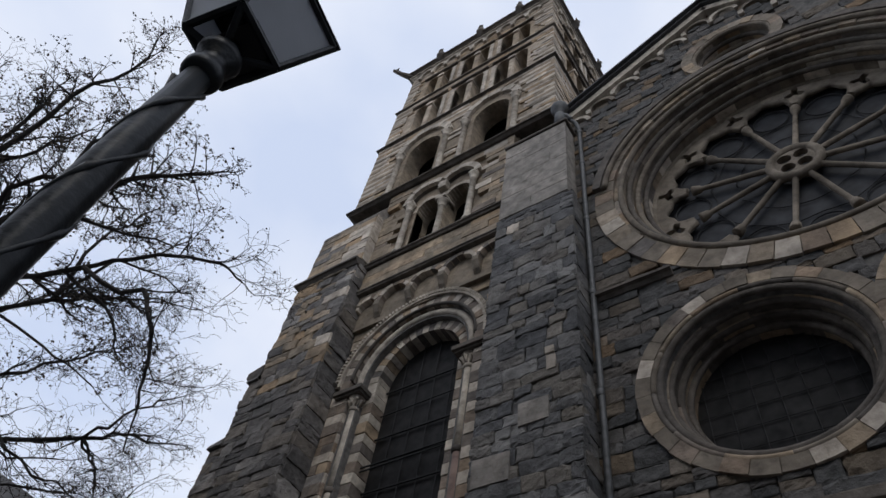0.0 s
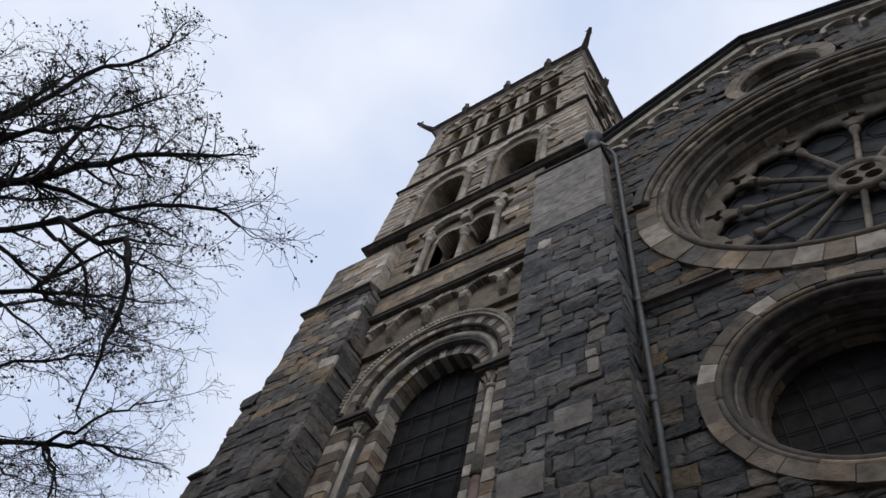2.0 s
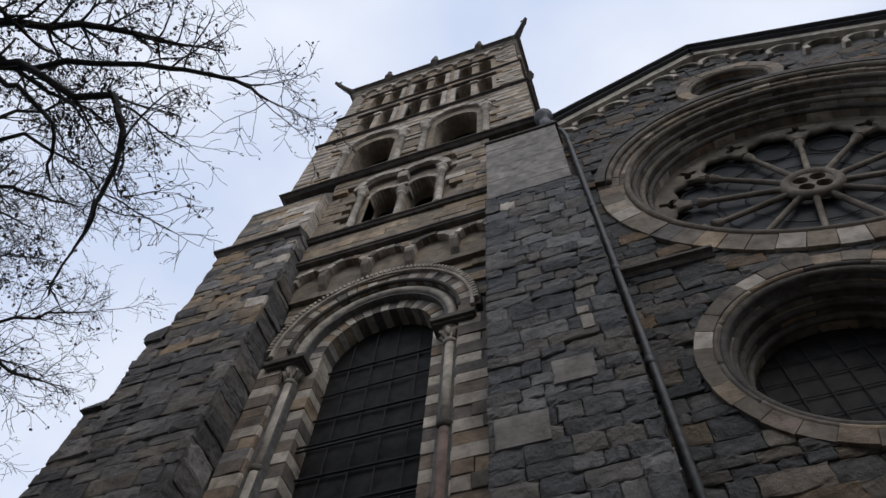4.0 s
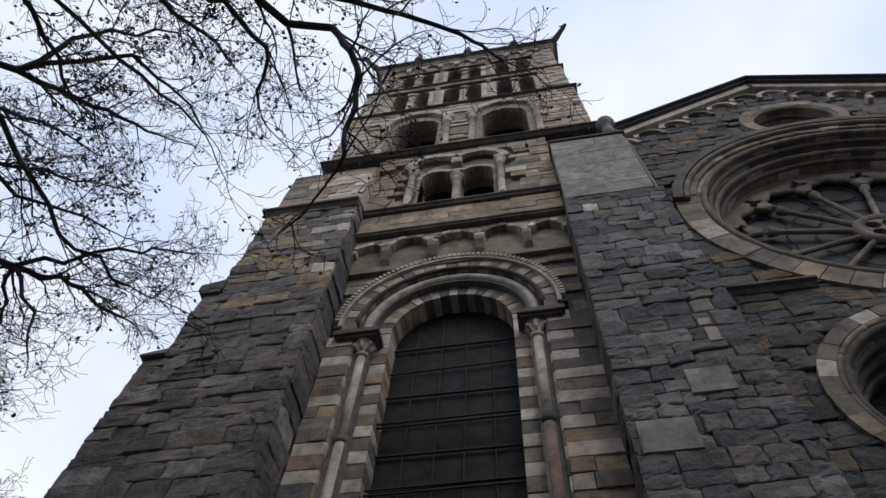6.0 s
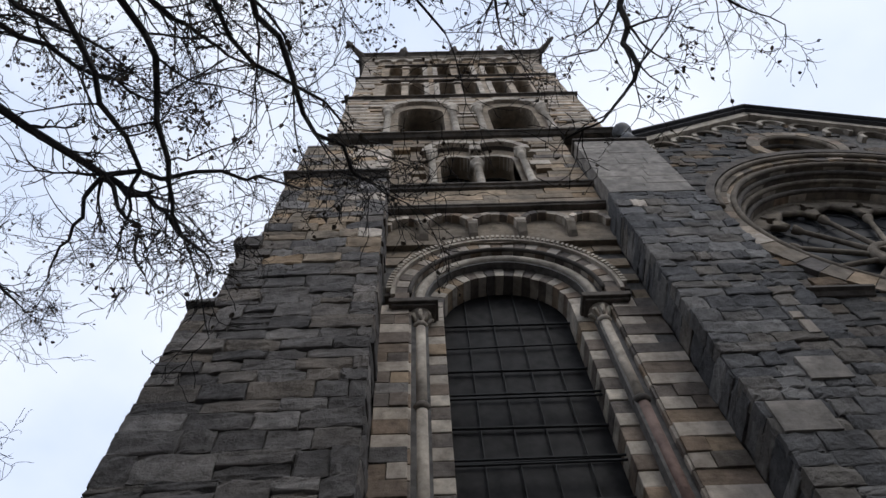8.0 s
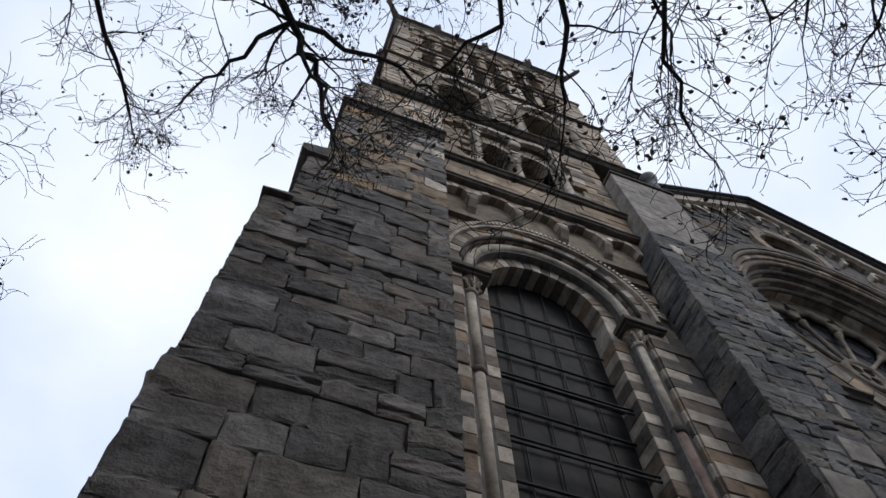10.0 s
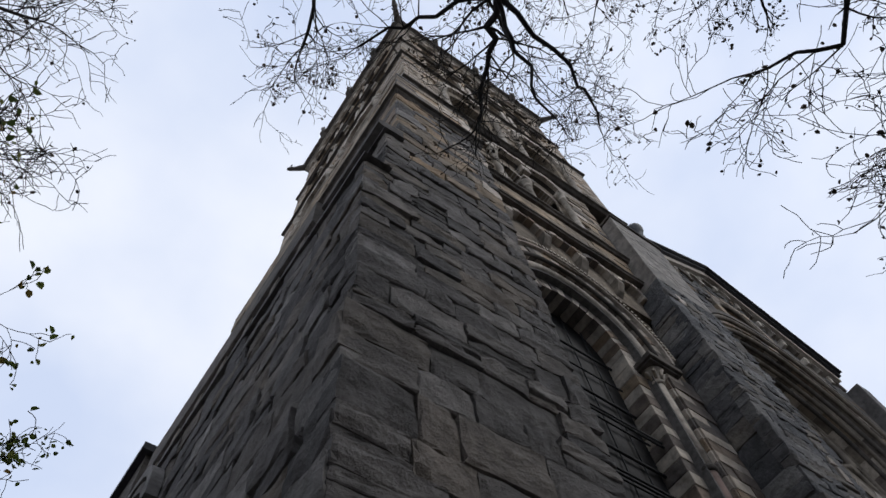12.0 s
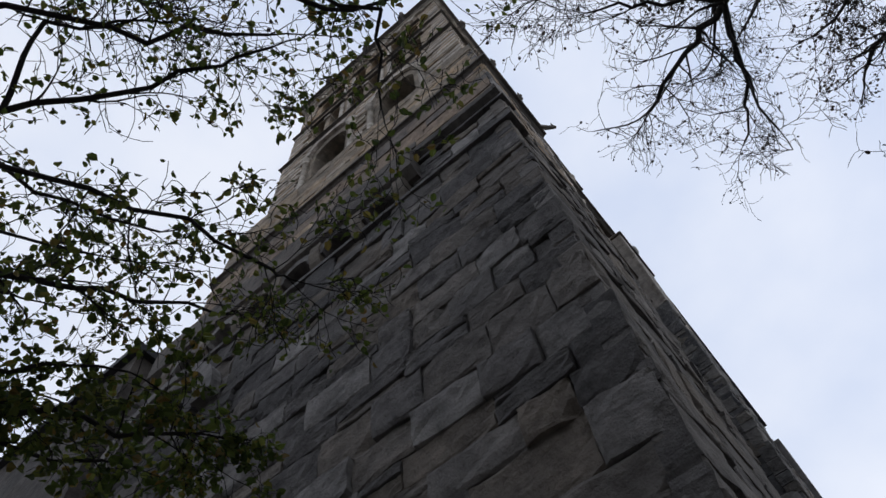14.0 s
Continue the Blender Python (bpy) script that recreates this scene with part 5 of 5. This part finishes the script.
grow_tree("leafy_tree", "thin tree keeping some yellow-green leaves beside the tower", T2, [
    ([T2, (-6.4, 1.2, 3.6), (-5.15, -0.1, 3.82), (-4.69, -0.45, 3.9), (-4.42, -0.21, 4.03)], 0.014, 0),
    ([(-5.15, -0.1, 3.82), (-4.8, -0.3, 3.98), (-4.62, -0.55, 4.1)], 0.012, -1),
    ([T2, (-6.0, 1.4, 3.6), (-4.9, 0.62, 3.7), (-4.32, 0.44, 3.76), (-4.2, 0.43, 3.8)], 0.014, 0),
    ([T2, (-6.4, 1.6, 3.8), (-5.27, 0.79, 4.00), (-5.00, 0.42, 4.20), (-4.81, 0.03, 4.40)], 0.02, 0),
    ([(-5.27, 0.79, 4.00), (-5.41, 0.56, 4.30), (-5.11, 0.24, 4.40)], 0.012, 0),
    ([T2, (-6.2, 2.4, 3.9), (-4.9, 1.5, 4.2), (-4.56, 1.3, 4.29), (-4.1, 1.1, 4.4)], 0.024, 0),
    ([T2, (-6.3, 2.0, 3.5), (-5.2, 1.0, 3.55), (-4.75, 0.75, 3.62)], 0.014, 0),
    ([T2, (-6.3, 1.8, 3.9), (-5.2, 0.95, 4.0), (-4.6, 0.8, 4.1)], 0.016, 0),
    ([T2, (-6.2, 1.4, 4.1), (-5.25, 0.4, 4.3), (-4.85, 0.0, 4.4)], 0.02, 0),
    ([T2, (-6.4, 2.9, 4.4), (-5.4, 2.1, 4.4), (-4.8, 1.7, 4.4)], 0.026, 1),
    ([T2, (-6.0, 2.6, 3.7), (-4.6, 1.65, 3.96), (-4.25, 1.4, 4.08)], 0.018, -1),
    ([T2, (-6.0, 3.0, 4.0), (-4.8, 2.0, 4.0), (-4.1, 1.6, 3.95), (-3.9, 1.4, 3.98)], 0.024, 1),
    ([T2, (-5.8, 3.0, 4.0), (-4.7, 2.3, 4.1), (-4.0, 1.9, 4.1)], 0.024, 1),
], 23, 0.34, LEAF, 9000, 0.033, 0.14, levels=4, leaf_name="foliage", sag=0.4, per=1, bare=0.5, fork=0.3, thin=0.0018)


# ---- masonry laid stone by stone ----
rects = courses(random.Random(21), 0, 0, 1.2, 6.2, (0.20, 0.36), (0.24, 0.62), bounds=lambda v: (left_edge(v), -1.0), small=0.2)
rects += courses(random.Random(19), 0, 0, 6.2, 11.45, (0.14, 0.26), (0.22, 0.55), bounds=lambda v: (left_edge(v), -1.0), small=0.15)
lay_stones(rects, "W", -0.37, GREY, left_buttress, 31, depth=0.16, proud=0.02, kinds=lambda u, v, c: (PALE if u > -1.4 and v > 9.4 and c > 0.72 else TAN if c > 0.6 else None) if v > 8.6 else None)
rects = courses(random.Random(22), -0.36, 4.9, 5.25, 7.77, (0.15, 0.34), (0.24, 0.62), small=0.3)
lay_stones(rects, "N", -2.82, GREY, left_buttress, 32, depth=0.16, proud=0.02, joined=GREY_J, pick=lambda u, v: u < 3.6)
rects = courses(random.Random(20), -0.36, 4.9, 1.2, 5.2, (0.2, 0.36), (0.28, 0.66), small=0.25)
lay_stones(rects, "N", -2.87, GREY, left_buttress, 30, depth=0.16, proud=0.02, joined=GREY_J, pick=lambda u, v: u < 2.6)
rects = courses(random.Random(23), -0.34, 4.9, 7.85, 9.0, (0.18, 0.28), (0.3, 0.6), small=0.3)
lay_stones(rects, "N", -2.60, GREY, left_buttress, 33, depth=0.16, proud=0.018, joined=GREY_J)
rects = courses(random.Random(44), -0.34, 5.08, 9.3, 11.4, (0.2, 0.3), (0.4, 0.9), small=0.1)
lay_stones(rects, "N", -2.45, TAN, left_buttress, 45, "smooth", depth=0.16, proud=0.015, joined=BROWN_J)
# inner cheek of the left buttress and right buttress cheeks
rects = courses(random.Random(25), -0.33, 0.1, 1.2, 11.45, (0.19, 0.30), (0.3, 0.5))
lay_stones(rects, "S", -0.99, GREY, left_buttress, 35, depth=0.12, proud=0.02, joined=GREY_J)
rects = courses(random.Random(26), -0.33, 0.1, 1.2, 10.45, (0.19, 0.30), (0.3, 0.5))
lay_stones(rects, "N", 2.05, SLATE, right_buttress, 36, depth=0.12, proud=0.02, joined=SLATE_J)
rects = courses(random.Random(27), -0.33, 0.1, 1.2, 10.45, (0.19, 0.30), (0.3, 0.5))
lay_stones(rects, "S", 3.345, SLATE, right_buttress, 37, depth=0.12, proud=0.02, joined=SLATE_J)
rects = courses(random.Random(28), 2.04, 3.35, 1.2, 10.52, (0.12, 0.26), (0.16, 0.48), small=0.12)
lay_stones(rects, "W", -0.37, SLATE, right_buttress, 38, depth=0.16, proud=0.013, kinds=lambda u, v, c: PALE if c > 0.985 else None)
rects = courses(random.Random(46), 2.07, 3.27, 10.57, 12.94, (0.24, 0.34), (0.4, 0.8), small=0)
lay_stones(rects, "W", -0.36, ASHLAR, right_buttress, 47, "smooth", joint=0.005, depth=0.05, proud=0.004)
# upper left buttress
rects = courses(random.Random(29), -2.40, -0.99, 11.6, 13.15, (0.15, 0.22), (0.3, 0.6))
lay_stones(rects, "W", -0.34, TAN, left_buttress, 39, "smooth", depth=0.1, proud=0.012, kinds=lambda u, v, c: PALE if u > -1.4 and c > 0.4 else (GREY if c < 0.3 else None))
rects = courses(random.Random(30), -0.32, 5.06, 11.6, 13.15, (0.15, 0.22), (0.3, 0.6))
lay_stones(rects, "N", -2.40, TAN, left_buttress, 40, "smooth", depth=0.1, proud=0.012, joined=TAN_J)
rects = courses(random.Random(41), -0.32, -0.05, 11.6, 13.15, (0.15, 0.22), (0.3, 0.4))
lay_stones(rects, "S", -0.98, TAN, left_buttress, 42, "smooth", depth=0.1, proud=0.01, joined=PALE_J)


def near_disc(cx, cz, r):
    def test(u0, u1, v0, v1):
        x, z = min(max(cx, u0), u1), min(max(cz, v0), v1)
        return math.hypot(x - cx, z - cz) < r
    return test


# wall over the great arch
in_arch = near_disc(WIN_C, WIN_SPRING, 1.33)
rects = courses(random.Random(51), -1.0, 2.06, 8.3, 10.3, (0.15, 0.24), (0.25, 0.55))
lay_stones(rects, "W", 0.13, TAN, panel, 52, "smooth", depth=0.1, proud=0.012, skip=lambda a, b, c, d: in_arch(a, b, c, d) or (c < 8.66 and b > -0.9 and a < 1.8))
rects = courses(random.Random(53), -1.0, 2.06, 10.79, 11.43, (0.18, 0.26), (0.4, 0.9))
lay_stones(rects, "W", -0.12, TAN, panel, 54, "smooth", depth=0.1, proud=0.01)
rects = courses(random.Random(55), -1.0, 2.06, 11.54, 14.04, (0.14, 0.2), (0.25, 0.6))
t1, t2 = near_disc(TWIN_C - 0.37, TWIN_SPRING + 0.24, 0.5), near_disc(TWIN_C + 0.37, TWIN_SPRING + 0.24, 0.5)
lay_stones(rects, "W", -0.13, TAN, panel, 56, "smooth", depth=0.1, proud=0.012, skip=lambda a, b, c, d: t1(a, b, c, d) or t2(a, b, c, d) or (c < TWIN_SPRING + 0.24 and b > TWIN_C - 0.8 and a < TWIN_C + 0.8), kinds=lambda u, v, c: PALE if u > 1.4 and c > 0.85 else (BROWN if c < 0.15 else None))

# upper stages
for k, side in enumerate(SIDES):
    for (nm, half, za, zb), hs in zip(STAGES, STAGE_HOLES):
        cu = TX if side in "WE" else TY
        cv = TX if side in "NS" else TY
        outp = cv - half if side in "WN" else cv + half
        rects = courses(random.Random(60 + k), cu - half, cu + half, za + 0.05, zb, (0.10, 0.15), (0.3, 0.6), small=0)
        boxes = [(min(p[0] for p in h), max(p[0] for p in h), min(p[1] for p in h), max(p[1] for p in h)) for h in hs]
        grow = 0.05

        def blocked(a, b, c, d, boxes=boxes, side=side, cu=cu, grow=grow, nm=nm):
            if side == "N":
                a, b = 2 * cu - b, 2 * cu - a
            off = TX - cu
            a, b = a + off, b + off
            if nm == "belfry_wall":
                return any(b > x - 0.58 and a < x + 0.58 and c < 16.1 or near_disc(x, 16.08, 0.62)(a, b, c, d) for x in BIG)
            return any(a < q + grow and b > p - grow and c < s + grow * 0.9 and d > r for p, q, r, s in boxes)

        striped = [], []
        for rc in rects:
            edge = min(rc[0] - (cu - half), (cu + half) - rc[1]) < 0.75 or (nm == "belfry_wall" and abs((rc[0] + rc[1]) / 2 - cu) < 0.35)
            row = int(rc[2] / 0.125)
            striped[1 if edge and row % 2 == 0 or (nm != "belfry_wall" and row % 5 == 0 and rc[0] % 1 < 0.3) else 0].append(rc)
        lay_stones(striped[0], side, outp, TAN, tower, 70 + k, "smooth", joint=0.008, depth=0.1, proud=0.01, skip=blocked, joined=TAN_J)
        lay_stones(striped[1], side, outp, PALE, tower, 80 + k, "smooth", joint=0.008, depth=0.1, proud=0.01, skip=blocked, joined=PALE_J)

# nave front
tests = [near_disc(NX, ROSE_Z, 2.42), near_disc(NX, 13.46, 0.66)] + [near_disc(x, z, 1.03) for x, z in OCULI]


def nave_skip(a, b, c, d):
    m = (a + b) / 2
    roof = 13.45 + (15.45 - 13.45) * (1 - abs(m - 6.1) / 3.0)
    return any(t(a, b, c, d) for t in tests) or d > roof - 0.12 or (c < 4.5 and b > 4.8)


rects = courses(random.Random(91), 3.2, 7.3, 1.6, 15.3, (0.11, 0.23), (0.18, 0.5), small=0.1)
nave_wall = next(o for o in nave.children if o.name.startswith("nave_wall"))
lay_stones(rects, "W", 0.0, NAVE, nave_wall, 92, depth=0.14, proud=0.02, skip=nave_skip, joined=NAVE_J, pick=lambda u, v: u < 5.3 and v < 9.5)
rects = courses(random.Random(93), 7.3, 9.3, 1.6, 13.3, (0.2, 0.28), (0.35, 0.6))
lay_stones(rects, "W", 0.0, NAVE, nave_wall, 94, depth=0.14, proud=0.02, skip=nave_skip, joined=NAVE_J)
rects = courses(random.Random(95), 4.78, 7.42, 1.0, 4.46, (0.22, 0.2201), (0.4, 0.9), small=0)
lay_stones(rects, "W", -0.26, TAN, portal, 96, "smooth", depth=0.1, proud=0.006, kinds=lambda u, v, c: ASHLAR if int((v - 1.0) / 0.22) % 2 == 0 else (BROWN if c < 0.2 else None))
rects = courses(random.Random(97), -0.24, 0.0, 1.0, 4.46, (0.22, 0.34), (0.3, 0.5), small=0)
lay_stones(rects, "N", 4.76, TAN, portal, 98, "smooth", depth=0.06, proud=0.004, joined=TAN_J)

# dressed pale blocks let into the slate-grey buttress
for x0, x1, z0, z1, mat in ((2.10, 2.54, 5.58, 5.92, ASHLAR), (2.95, 3.06, 6.88, 7.09, PALE), (2.93, 3.04, 7.14, 7.24, PALE), (2.62, 2.98, 6.2, 6.5, ASHLAR)):
    block = new("dressed_block", rock_mesh("smooth", 3, mat))
    block.parent = right_buttress
    block.matrix_basis = Matrix.Translation(((x0 + x1) / 2, -0.393, (z0 + z1) / 2)) @ Matrix.Diagonal((x1 - x0, 0.14, z1 - z0, 1))
